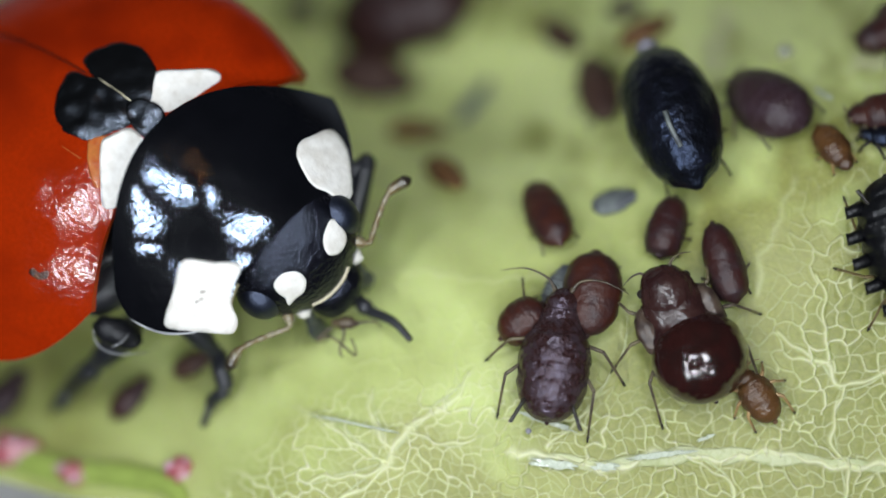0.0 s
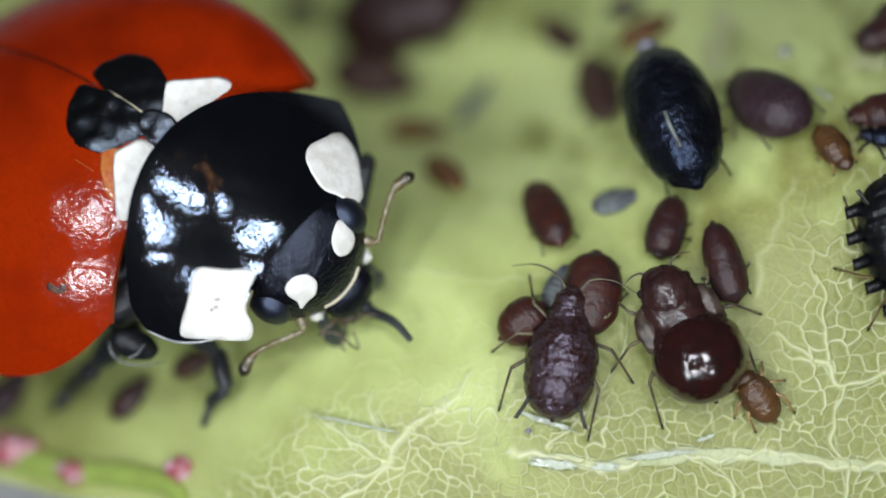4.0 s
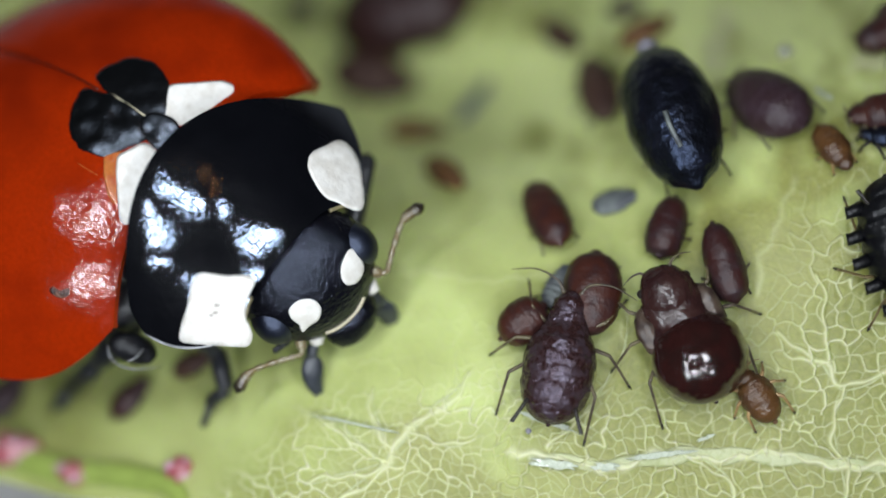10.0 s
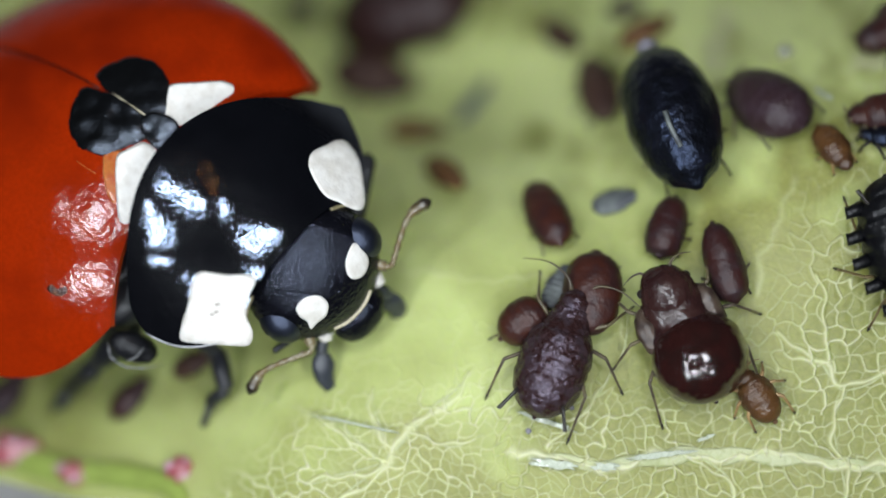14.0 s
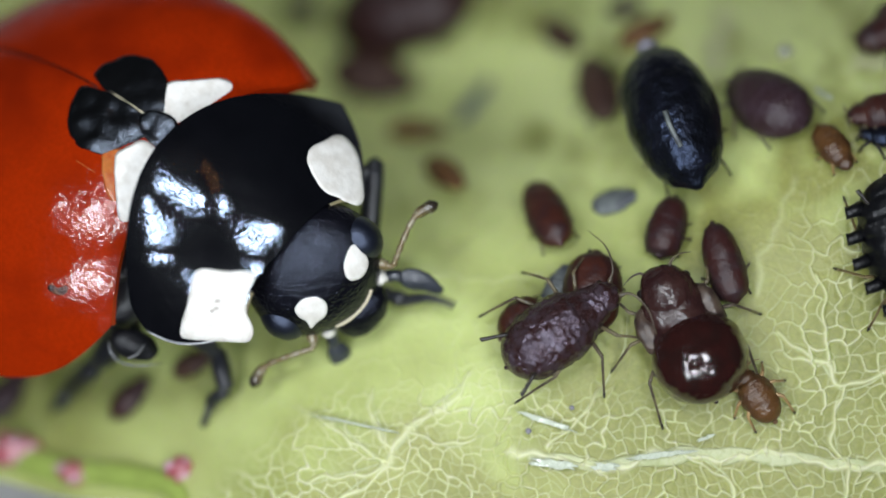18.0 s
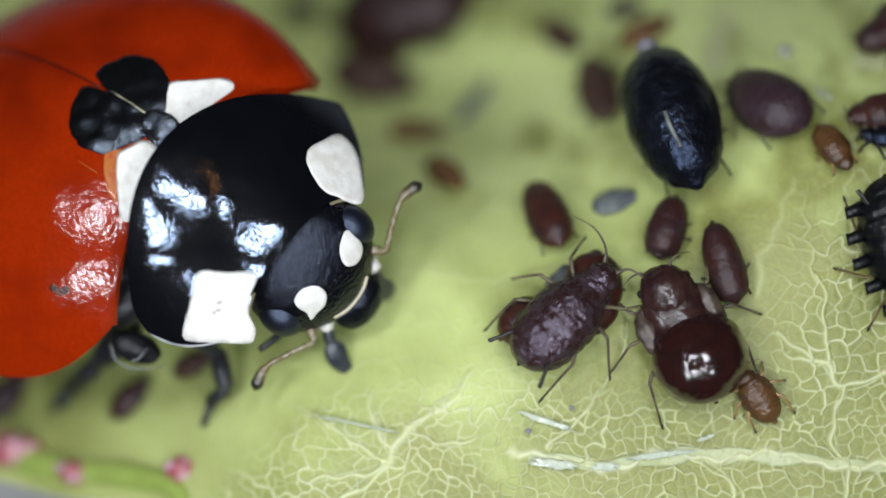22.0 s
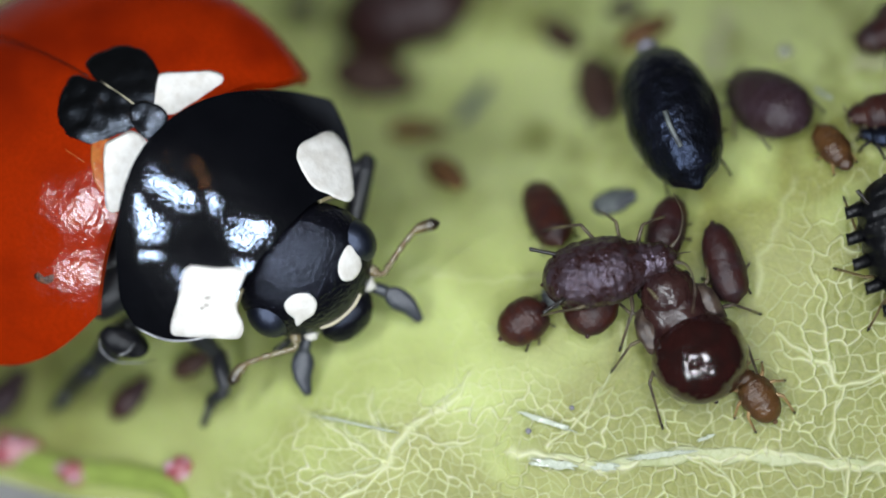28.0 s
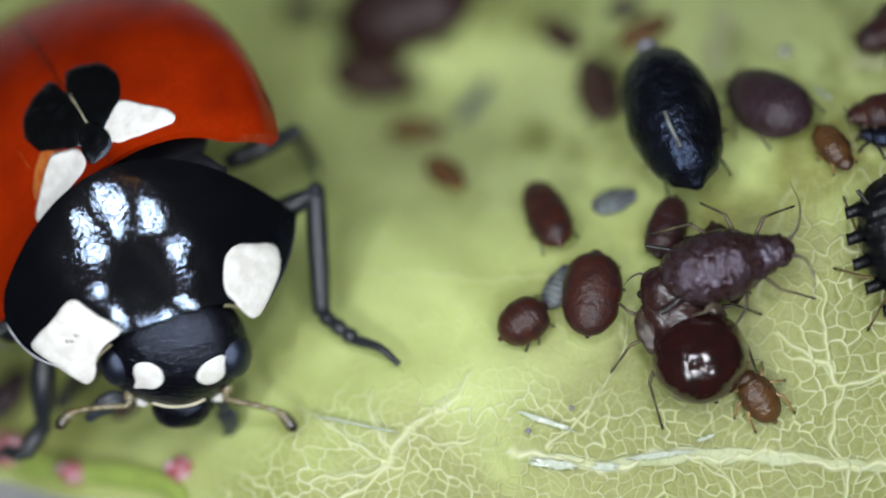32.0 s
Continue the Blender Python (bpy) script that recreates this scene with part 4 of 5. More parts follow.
# seconds, roll of the head about its length
NOD_ROWS = [(0, 0), (17.9, 0), (18.15, 22), (18.65, 20), (18.9, 8), (19.2, 0), (23.4, 0), (23.6, 8), (24.05, 10), (24.2, 22), (24.65, 22), (24.85, 10), (25.0, 5), (25.2, 8), (25.5, 3), (27.5, 20), (27.75, 6), (28, 0), (32, 0)]
RIGHTLEG_ROWS = [(0, 0, 0, 0), (28, 0, 0, 0), (29, 0, 0.12, 0), (30, 0.02, 0.22, 0), (31, 0, 0.1, 0), (31.2, -0.1, 0.05, 0), (31.6, -0.7, -0.3, -20), (32, -1.4, -0.6, -45)]
ANT_ROWS = {1: [(0, -1.709), (0.5, -1.709), (1, -1.93), (1.5, -4.143), (2, -2.519), (2.5, -2.511), (3, -3.549), (3.5, -1.803), (5.5, 0.173), (6, 0), (6.5, -0.777), (7, -0.775), (7.5, -0.775), (8, -1.277), (8.5, -0.887), (9, 0.468), (9.5, 0.026), (10, 5.557), (10.5, 3.142), (11, 1.844), (11.5, 1.099), (12, 1.164), (12.5, 0.517), (13, 1.619), (13.5, 0.722), (14, -0.084), (14.5, -1.025), (16.5, 0.51), (17, 0.324), (17.5, 3.583), (18, -3.848), (18.5, -3.813), (19, -2.194), (19.5, -1.608), (20, -3.33), (20.5, -1.783), (21, -1.369), (21.5, -2.892), (22, -2.011), (22.5, -2.401), (23, -1.673), (23.5, 2.023), (24.3, 1.535), (25, -12.011), (25.5, -2), (27.5, 0), (28, -10.483), (28.3, 0), (28.6, 40), (29, 42), (29.6, 42), (29.85, 10), (30, -20), (30.2, -35.53), (31.2, -40.385), (32, -41.95)], -1: [(0, 0.878), (0.5, 2.547), (1, -0.661), (1.5, -2.31), (2, -1.945), (2.5, 0.447), (3, -0.333), (3.5, -1.156), (5.5, -0.387), (6, 0), (6.5, -1.481), (7, -0.63), (7.5, -0.209), (8, -0.209), (8.5, -1), (9, 0.519), (9.5, -0.316), (10, -0.056), (10.5, -0.078), (11, 0.553), (11.5, 0.699), (12, 1.146), (12.5, 1.314), (13, 2.509), (13.5, 0.568), (14, 0.6), (14.5, 0.296), (16.5, 1.108), (17, 1.886), (17.5, 0.71), (18, 0.03), (18.5, -11.705), (19, -0.517), (19.5, 1.485), (20, -0.637), (20.5, 0.455), (21, 0.857), (21.5, -0.608), (22, 0.011), (22.5, -0.544), (23, 1.725), (23.5, 0.718), (24.3, -1.367), (25, -0.859), (28, 1.762), (30, 6.313), (31.2, 1.313), (32, 26.785)]}
PALP_ROWS = {1: [(0, -75, 45), (3.5, -75, 45), (6, -75, 45), (8.3, -75, 45), (9, -40, 5), (9.6, -58, 28), (14.5, -58, 28), (16.6, -48, 10), (17, -40, 5), (18, -10, 0), (18.7, -10, 0), (19, -35, 5), (19.3, -58, 28), (20, -72, 42), (23.4, -72, 42), (24.1, -45, 20), (24.4, 0, 0), (24.8, -42, 15), (25.5, -40, 10), (27.5, -30, 5), (28, -22, -6), (28.7, 0, 0), (28.9, -70, 40), (30, -70, 40), (30.15, -30, 5), (30.4, -35, 10), (30.6, -65, 35), (30.8, -65, 35), (31, -15, 0), (32, -40, 30)], -1: [(0, 40, 40), (3.5, 40, 35), (6, 10, 20), (9, 0, 5), (14.5, 0, 5), (18, 20, 20), (19, 40, 20), (20, 15, 10), (25.5, 15, 10), (27.5, 10, 5), (28, -5, -6), (30, 0, 5), (31.2, -25, -4), (32, -30, 0)]}


def swung(m, x, y, angle, about, roll=0.0):
    """m rolled about its own length, turned by an angle about a vertical line and then shifted."""
    m = m @ pose(0, 0, 0, roll, 0, 0)
    c = Vector((about[0] * MM, about[1] * MM, 0))
    return Matrix.Translation(Vector((x * MM, y * MM, 0)) + c) @ Matrix.Rotation(radians(angle), 4, "Z") @ Matrix.Translation(-c) @ m


def tilted(m, rx, ry):
    """m tilted about its own place."""
    c = Matrix.Translation(m.translation)
    return c @ pose(0, 0, 0, rx, ry, 0) @ c.inverted() @ m


def lerp_row(rows, t):
    for a, b in zip(rows, rows[1:]):
        if t <= b[0]:
            k = (t - a[0]) / (b[0] - a[0])
            return [p + (q - p) * k for p, q in zip(a[1:], b[1:])]
    return list(rows[-1][1:])


def beetle_motion():
    times = sorted({r[0] for rows in (BODY_ROWS, HEAD_ROWS, FORELEG_ROWS) for r in rows} | {r[0] for r in NOD_ROWS})
    bodies = {t: swung(tilted(BODY0, *lerp_row(TILT_ROWS, t)), *lerp_row(BODY_ROWS, t), BODY0.translation / MM) for t in times}
    walk(beetle, [(t, bodies[t]) for t in times])
    walk(pronotum, [(t, bodies[t].inverted() @ swung(PRON0, *lerp_row(PRON_ROWS, t), PRON0.translation / MM, lerp_row(ROLL_ROWS, t)[0])) for t in times])
    rows = []
    for t in times:
        x, y, turn = lerp_row(HEAD_ROWS, t)
        nod = lerp_row(NOD_ROWS, t)[0]
        side, heading = 0.42 * math.sin(radians(nod)), radians(turn - 41)
        rows.append((t, bodies[t].inverted() @ swung(HEAD0, x - side * math.sin(heading), y + side * math.cos(heading), turn, HEAD0.translation / MM, nod)))
    walk(head, rows)
    for s in (1, -1):
        walk(antennae[s], [(r[0], ANT[s] @ pose(0, 0, 0, 0, 0, r[1])) for r in ANT_ROWS[s]])
        walk(palps[s], [(r[0], PALP[s] @ pose(0, 0, 0, 0, r[2], r[1])) for r in PALP_ROWS[s]])
    for name, ((femur, shin, toe, nail), hip, knee, ankle) in legs.items():
        rows = {"front_left": FORELEG_ROWS, "front_right": RIGHTLEG_ROWS}.get(name)
        still = mpose(*hip)
        walk(femur, [(t, bodies[t].inverted() @ (swung(still, *lerp_row(rows, t)[:3], hip) if rows else still)) for t in times])
        if name == "front_left":
            k, a = [Matrix.Translation((Vector(p) - Vector(hip)) * MM) for p in (knee, ankle)]
            low = [(t, *lerp_row(rows, t)[3:]) for t in times]
            bent = [(t, k @ pose(0, 0, 0, 0, 0, u) @ k.inverted()) for t, u, _ in low]
            walk(shin, bent)
            for ob in (toe, nail):
                walk(ob, [(t, m @ a @ pose(0, 0, 0, 0, 0, w) @ a.inverted()) for (t, m), (_, _, w) in zip(bent, low)])


# ---- aphids ----
def aphid_material(name, colour, second, rough=0.4, coat=0.0, bump=0.4, bump_size=0.06, spec=0.5):
    return material(name, colour, rough, 0.3, 0.05, bump, bump_size, coat=coat, spec=spec, second=second, blotch=0.22)


BROWN = aphid_material("brown_aphid", (0.034, 0.010, 0.009), (0.030, 0.015, 0.017), 0.43, bump=0.35, spec=0.38)
PLUM = aphid_material("plum_aphid", (0.030, 0.014, 0.017), (0.042, 0.024, 0.031), 0.42, bump=0.6, spec=0.35)
DULL = aphid_material("dull_dark_thorax", (0.034, 0.014, 0.012), (0.022, 0.008, 0.008), 0.24, bump=0.4, bump_size=0.14, spec=0.5)
WALKERSKIN = material("dark_plum_aphid", (0.026, 0.011, 0.010), 0.24, 0.3, 0.05, 0.9, 0.08, second=(0.040, 0.027, 0.032), blotch=0.12, spec=0.6, tint=(0.86, 0.78, 1.0))
RUST = aphid_material("rust_aphid", (0.048, 0.013, 0.008), (0.030, 0.012, 0.012), 0.41, bump=0.35, spec=0.38)
OCHRE = aphid_material("ochre_aphid", (0.150, 0.072, 0.026), (0.10, 0.045, 0.018), 0.45, bump=0.7, spec=0.3)
DUN = aphid_material("dun_aphid", (0.068, 0.034, 0.025), (0.050, 0.025, 0.020), 0.45, bump=0.7, spec=0.3)
ORANGE = aphid_material("orange_aphid", (0.098, 0.044, 0.014), (0.055, 0.023, 0.009), 0.35, bump=0.7)
SHINY = material("shiny_aphid", (0.022, 0.006, 0.005), 0.14, 0.3, 0.05, 0.38, 0.13, coat=0.6, coat_rough=0.05, second=(0.016, 0.006, 0.005), blotch=0.22, swell=0.30, swell_size=0.34)
JET = material("black_aphid", (0.0030, 0.0030, 0.0038), 0.31, 0.3, 0.05, 0.50, 0.12, spec=0.52, second=(0.005, 0.005, 0.008), blotch=0.22, tint=(0.46, 0.60, 1.0))
SPINY = material("black_spiny_aphid", (0.004, 0.004, 0.005), 0.35, 0.3, 0.05, 0.5, 0.05, spec=0.35)
LIMB = material("aphid_limb", (0.060, 0.045, 0.030), 0.4, 0.4, 0.05, second=(0.13, 0.105, 0.055), blotch=0.2)
DARKLIMB = material("dark_limb", (0.016, 0.012, 0.010), 0.4, 0.4, 0.05)
HUSK = material("brown_husk", (0.10, 0.072, 0.038), 0.35, 0.4, 0.04, 0.4, 0.04, second=(0.05, 0.03, 0.018), blotch=0.12)
PALELIMB = material("pale_limb", (0.32, 0.20, 0.08), 0.4, 0.3, 0.05)
PAD = material("grey_wing_pad", (0.075, 0.052, 0.038), 0.32, 0.3, 0.05, 0.4, 0.05, second=(0.035, 0.022, 0.018), blotch=0.15)
SKIN = material("grey_skin", (0.14, 0.155, 0.15), 0.4, 0.3, 0.05, 0.5, 0.05, second=(0.07, 0.075, 0.085), blotch=0.12)


def aphid_width(s, pear, neck):
    """Half width along the body, 0 at the tail and 1 at the brow; neck 0: an egg with its small end at the brow."""
    if neck == 0:
        return (1 - ((pear - s) / pear) ** 2.2) ** 0.5 if s < pear else (1 - min(1, (s - pear) / (1 - pear)) ** 1.9) ** 0.62
    belly = max(0.0, 1 - (abs(s - 0.50 * pear) / (0.50 * pear + 0.002)) ** 2.3) ** 0.5
    chest = (1 - 0.46 * neck) * max(0.0, 1 - (abs(s - 0.69) / 0.31) ** 2.6) ** 0.5
    return (belly ** 3.5 + chest ** 3.5) ** (1 / 3.5)


def aphid_body(length, width, tall, pear, neck, rings, seed, ridge, lo=0.0, hi=1.0):
    rows, cols = 46, 30
    v = []
    for i in range(rows):
        s = lo + (hi - lo) * (i + 0.001) / (rows - 0.998)
        x = (s - 0.5) * length
        w = aphid_width(s, pear, neck) * width * 0.5
        if hi < 1 and i > rows - 5:
            w *= 1 - 0.16 * (i - rows + 5)
        if lo > 0 and i < 4:
            w *= 1 - 0.16 * (4 - i)
        groove = 1 - ridge * (0.5 + 0.5 * math.cos(2 * math.pi * s * rings)) ** 6
        for j in range(cols):
            b = 2 * math.pi * j / cols
            c, d = math.cos(b), math.sin(b)
            h = tall * (1.0 if d > 0 else 0.5)
            k = (groove if d > -0.2 else 1) * (1 + 0.05 * noise.noise(Vector((s * 7, c * 3, d * 3 + seed))) + ridge * 1.3 * noise.noise(Vector((s * 26, c * 9, d * 9 + seed))))
            v.append((x, w * c * k, w * d * h * k))
    f = lattice(rows, cols, True)
    f.append(tuple(reversed(range(cols))))
    f.append(tuple((rows - 1) * cols + j for j in range(cols)))
    return v, [tuple(reversed(q)) for q in f]


def aphid(where, length, width, skin, limb, label, tall=0.85, pear=0.78, neck=0.95, rings=9, seed=0.0, ridge=0.05, legs=True, spread=1.0,
          horns=0.16, ride=0.0, pads=False, feelers=0.3, knobs=False, group="aphids on the leaf", kinds=("front", "middle", "rear"), dull=None, plain=False):
    """An aphid with its feet at the origin, head towards +x; ride: extra height of the body."""
    random.seed(int(seed * 97) + 5)
    ob = tagged(empty("aphid", where), label, "aphid", group)
    hw = width * 0.5
    z = hw * tall * 0.5 + 0.05 + ride
    at = mpose(0, 0, z)
    if pads:
        # a round swollen abdomen, raised towards the tail
        ball = blob((-0.15 * length, -0.03, 0.05), (0.49 * width, 0.50 * width, 0.40 * width), Matrix.Rotation(radians(17), 3, "Y"), 26, 36, 0.05, seed)
        part("abdomen", Geo().add(*ball), skin, ob, "", at)
    else:
        part("abdomen", Geo().add(*aphid_body(length, width, tall, pear, neck, rings, seed, ridge, 0, 0.97 if plain else 0.72)), skin, ob, "", at)
    if not plain:
        part("thorax", Geo().add(*aphid_body(length, width * (0.92 if pads else 0.985), tall * (0.72 if pads else 0.97), pear, neck, rings * 0.8, seed + 2, ridge * 1.2, 0.50, 0.90)), dull or skin, ob, "", at)
    hx = (0.44 if neck and not plain else 0.40) * length
    hr = max(0.13, aphid_width(0.9, pear, neck)) * width * 0.5
    if neck == 0 or plain:
        hr *= 0.6
    head = part("head", Geo().add(*blob((hx - hr * 0.35, 0, 0.02), (hr * 1.05, hr * 0.98, hr * tall * 0.9), rough=0.12, seed=seed)), dull or skin, ob, "", at)
    for s in (1, -1):
        part("eye", Geo().add(*blob((hx, s * hr * 0.80, 0.03), (hr * 0.18,) * 3, rows=8, cols=10)), DARKLIMB, head)
        if feelers:
            f = feelers * length
            a = Vector((hx + hr * 0.5, s * hr * 0.45, 0.05))
            bend = random.uniform(-0.06, 0.06) * f
            pts = [a, a + Vector((0.12 * f, s * 0.10 * f, 0.05 * f)), a + Vector((0.16 * f + bend, s * 0.34 * f, 0.04 * f)), a + Vector((0.08 * f + 2 * bend, s * 0.62 * f, -0.02 * f))]
            part("antenna", Geo().add(*tube(smooth_path(pts, 7), lambda t: 0.016 * (1.25 - t) * (1.5 if t < 0.12 else 1), 7)), limb, ob, "", at)
        if horns:
            a = Vector((-0.33 * length, s * hw * 0.62, hw * tall * 0.42))
            b = a + Vector((-horns * 1.0, s * horns * 0.45, 0.02))
            part("cornicle", Geo().add(*tube([a, a.lerp(b, 0.3), a.lerp(b, 0.6), b, b + Vector((-0.008, 0, 0))], lambda t: 0.026 - 0.008 * t + (0.006 if t > 0.7 else 0), 9)), DARKLIMB, ob, "", at)
    part("tail", Geo().add(*blob((-0.485 * length, 0, 0.0), (0.05, 0.035, 0.03), rough=0.2, seed=seed)), skin, ob, "", at)
    if knobs:
        for k in range(5):
            for s in (1, -1):
                x = (-0.34 + 0.17 * k) * length
                y = aphid_width(0.5 + x / length, pear, neck) * hw * 0.92
                stub = [(x, s * y, 0.05), (x + 0.02, s * (y + 0.08), 0.09), (x + 0.025, s * (y + 0.15), 0.09), (x + 0.02, s * (y + 0.20), 0.08)]
                part("knob", Geo().add(*tube(stub, lambda t: 0.085 - 0.02 * t + (0.012 if t > 0.9 else 0), 7)), skin, ob, "", at)
    if pads:
        for s in (1, -1):
            part("wing_pad", Geo().add(*blob((0.16 * length, s * hw * 0.68, 0.05), (0.27, 0.13, 0.11), Matrix.Rotation(radians(s * -4), 3, "Z"), rough=0.25, seed=seed + s)), PAD, ob, "pale grey wing pad", at)
    made = []
    if legs:
        for kind, x0, ang, reach in (("front", 0.24, 58, 0.62), ("middle", 0.14, 100, 0.66), ("rear", 0.02, 138, 0.95)):
            for s in (1, -1):
                if kind not in kinds:
                    continue
                ang2 = radians(ang + random.uniform(-9, 9))
                r = reach * spread * (0.45 * length + 0.25) * random.uniform(0.92, 1.08)
                out = Vector((math.cos(ang2), s * math.sin(ang2), 0))
                hip = Vector((x0 * length, s * hw * 0.55 * (1 - 0.2 * (x0 > 0.2)), -0.3 * hw * tall))
                k = out * r * 0.52 + Vector((0, 0, 0.16 * r + 0.04))
                fold = radians({"front": -32, "middle": 30, "rear": 38}[kind]) * s
                back = Vector((out.x * math.cos(fold) - out.y * math.sin(fold), out.x * math.sin(fold) + out.y * math.cos(fold), 0))
                foot = out * r * 0.52 + back * r * 0.62 + Vector((random.uniform(-0.05, 0.05), 0, -hip.z - z + 0.012))
                heel = k.lerp(foot, 0.88) + Vector((0, 0, 0.0))
                m = mpose(hip.x, hip.y, hip.z + z)
                th = part("leg", Geo().add(*tube(smooth_path([(0, 0, 0), k * 0.5 + Vector((0, 0, 0.03)), k], 5), lambda t: 0.026 - 0.004 * t, 8)), limb, ob, "", m)
                part("shin", Geo().add(*tube(smooth_path([k, k.lerp(heel, 0.5) + Vector((0, 0, 0.02)), heel], 5), lambda t: 0.018 - 0.004 * t, 7)), limb, th)
                part("foot", Geo().add(*tube([heel, heel.lerp(foot, 0.5), foot], lambda t: 0.018 - 0.006 * t, 7)), DARKLIMB, th)
                made.append((th, m, s, kind))
    return ob, made


def on_leaf(spot, heading, lift=0.0):
    return leaf_frame(spot[0], spot[1], heading, lift)


# large shining winged-to-be aphid and its newborn
aphid(on_leaf((2.791, -1.062), 113.8), 1.54, 1.12, SHINY, LIMB, "glossy dark red-brown aphid with grey wing pads, on the leaf", 0.95, 0.66, 0.55, 7, 1.0, 0.01, True, 0.95, 0.0, 0.03, True, dull=DULL)
aphid(on_leaf((3.602, -1.691), 123.8), 0.64, 0.40, ORANGE, PALELIMB, "tiny orange-brown aphid nymph beside the glossy aphid", 0.8, 0.9, 0.5, 8, 2.0, 0.015, True, 0.7, 0.0, 0.03, False, 0.5)
# brown nymphs around them
aphid(on_leaf((3.254, -0.214), -73.5), 1.02, 0.44, BROWN, LIMB, "slender dark brown aphid on the leaf", 0.95, 0.98, 0.8, 9, 3.0, 0.012, True, 0.35, 0.0, feelers=0.0, plain=True)
aphid(on_leaf((2.630, 0.159), -99.3), 0.84, 0.45, BROWN, LIMB, "slender dark brown aphid on the leaf", 0.95, 0.98, 0.8, 9, 4.0, 0.012, True, 0.35, 0.0, feelers=0.0, plain=True)
aphid(on_leaf((1.280, 0.276), -68.6), 1.2, 0.50, RUST, LIMB, "reddish brown aphid on the leaf", 0.95, 0.95, 0.85, 9, 5.0, 0.008, True, 0.3, 0.0, feelers=0.0, plain=True)
aphid(on_leaf((1.741, -0.549), 86.4), 1.08, 0.68, RUST, LIMB, "rounded red-brown aphid on the leaf", 0.75, 0.92, 0.9, 9, 6.0, 0.008, True, 0.35, 0.0, feelers=0.0, plain=True)
aphid(on_leaf((0.97, -0.89), 37.6), 0.66, 0.52, RUST, LIMB, "small round red-brown aphid on the leaf", 0.95, 0.95, 0.9, 9, 7.0, 0.012, True, 0.4, 0.0, feelers=0.0, plain=True)
# large black aphid with a pale streak
black_one, _ = aphid(on_leaf((2.93, 1.17), -68.0) @ mpose(1.0, 0, 0) @ pose(0, 0, 0, 0, 15, 0) @ mpose(-1.0, 0, 0), 2.05, 1.10, JET, DARKLIMB, "large black aphid with a bluish sheen, on the leaf", 1.0, 0.46, 0, 9, 8.0, 0.0, True, 0.3, 0.0, 0.1, feelers=0.0, plain=True)
part("wax_streak", Geo().add(*tube([(0.18, -0.02, 0.535), (0.32, -0.03, 0.505), (0.46, -0.02, 0.45), (0.60, 0.0, 0.375)], 0.032)), SKIN, black_one, "pale streak of wax on the back", mpose(0, 0, 0.470))
aphid(on_leaf((3.88, 1.57), 126.0), 1.34, 0.82, PLUM, LIMB, "plum-brown plump aphid on the leaf", 0.9, 0.38, 0, 8, 9.0, 0.012, True, 0.6, 0.0, plain=True)
aphid(on_leaf((4.533, 1.114), -62.9), 0.66, 0.36, ORANGE, PALELIMB, "orange-brown small aphid on the leaf", 0.85, 0.85, 0.6, 8, 10.0, 0.02, True, 0.3, 0.0, feelers=0.0)
aphid(on_leaf((5.082, 1.498), -172.4), 0.62, 0.46, RUST, LIMB, "small red-brown aphid on the leaf", 0.85, 0.8, 0.6, 8, 11.0, 0.03, True, 0.6, 0.0)
aphid(on_leaf((5.104, 1.239), 166.5), 0.50, 0.28, JET, DARKLIMB, "small black aphid on the leaf", 0.85, 0.8, 0.6, 8, 12.0, 0.03, True, 0.6, 0.0)
aphid(on_leaf((5.240, -0.028), -74.6), 1.72, 0.96, SPINY, HORN, "black spiny aphid on the leaf", 0.9, 0.8, 0.7, 8, 13.0, 0.06, True, 0.8, 0.2, 0.06, knobs=True)
aphid(on_leaf((5.52, 2.46), -146.3), 0.95, 0.80, BROWN, LIMB, "plum-brown plump aphid on the leaf", 0.9, 0.75, 0.7, 8, 14.0, 0.03, True, 0.5, 0.0)
# far down the leaf
aphid(on_leaf((-0.45, 3.10), -175), 2.1, 1.25, BROWN, LIMB, "large plum-brown aphid on the leaf", 0.9, 0.95, 1.0, 8, 15.0, 0.03, True, 0.6, 0.0, plain=True)
aphid(on_leaf((-0.98, 2.22), -9.9), 1.15, 0.74, DUN, LIMB, "plum-brown aphid on the leaf", 0.9, 0.9, 0.7, 8, 16.0, 0.03, True, 0.6, 0.0)
aphid(on_leaf((-0.33, 1.435), -40.0), 0.80, 0.40, OCHRE, LIMB, "small orange-brown aphid on the leaf", 0.8, 0.8, 0.6, 8, 17.0, 0.03, False, 0.5, 0.0, feelers=0.0)
aphid(on_leaf((0.06, 0.84), -68), 1.05, 0.38, OCHRE, LIMB, "small orange-brown aphid on the leaf", 0.8, 0.8, 0.6, 8, 18.0, 0.03, False, 0.5, 0.0, feelers=0.0)
aphid(on_leaf((2.02, 1.92), -62), 1.35, 0.50, DUN, LIMB, "brown aphid on the leaf", 0.85, 0.98, 0.8, 8, 19.0, 0.03, True, 0.5, 0.0)
aphid(on_leaf((1.60, 2.72), -50), 0.9, 0.36, DUN, LIMB, "small brown aphid on the leaf", 0.85, 0.8, 0.6, 8, 20.0, 0.03, False, 0.5, 0.0, feelers=0.0)
aphid(on_leaf((2.62, 2.66), 35), 0.70, 0.42, OCHRE, LIMB, "small red-brown aphid on the leaf", 0.85, 0.8, 0.6, 8, 21.0, 0.03, False, 0.5, 0.0, feelers=0.0)
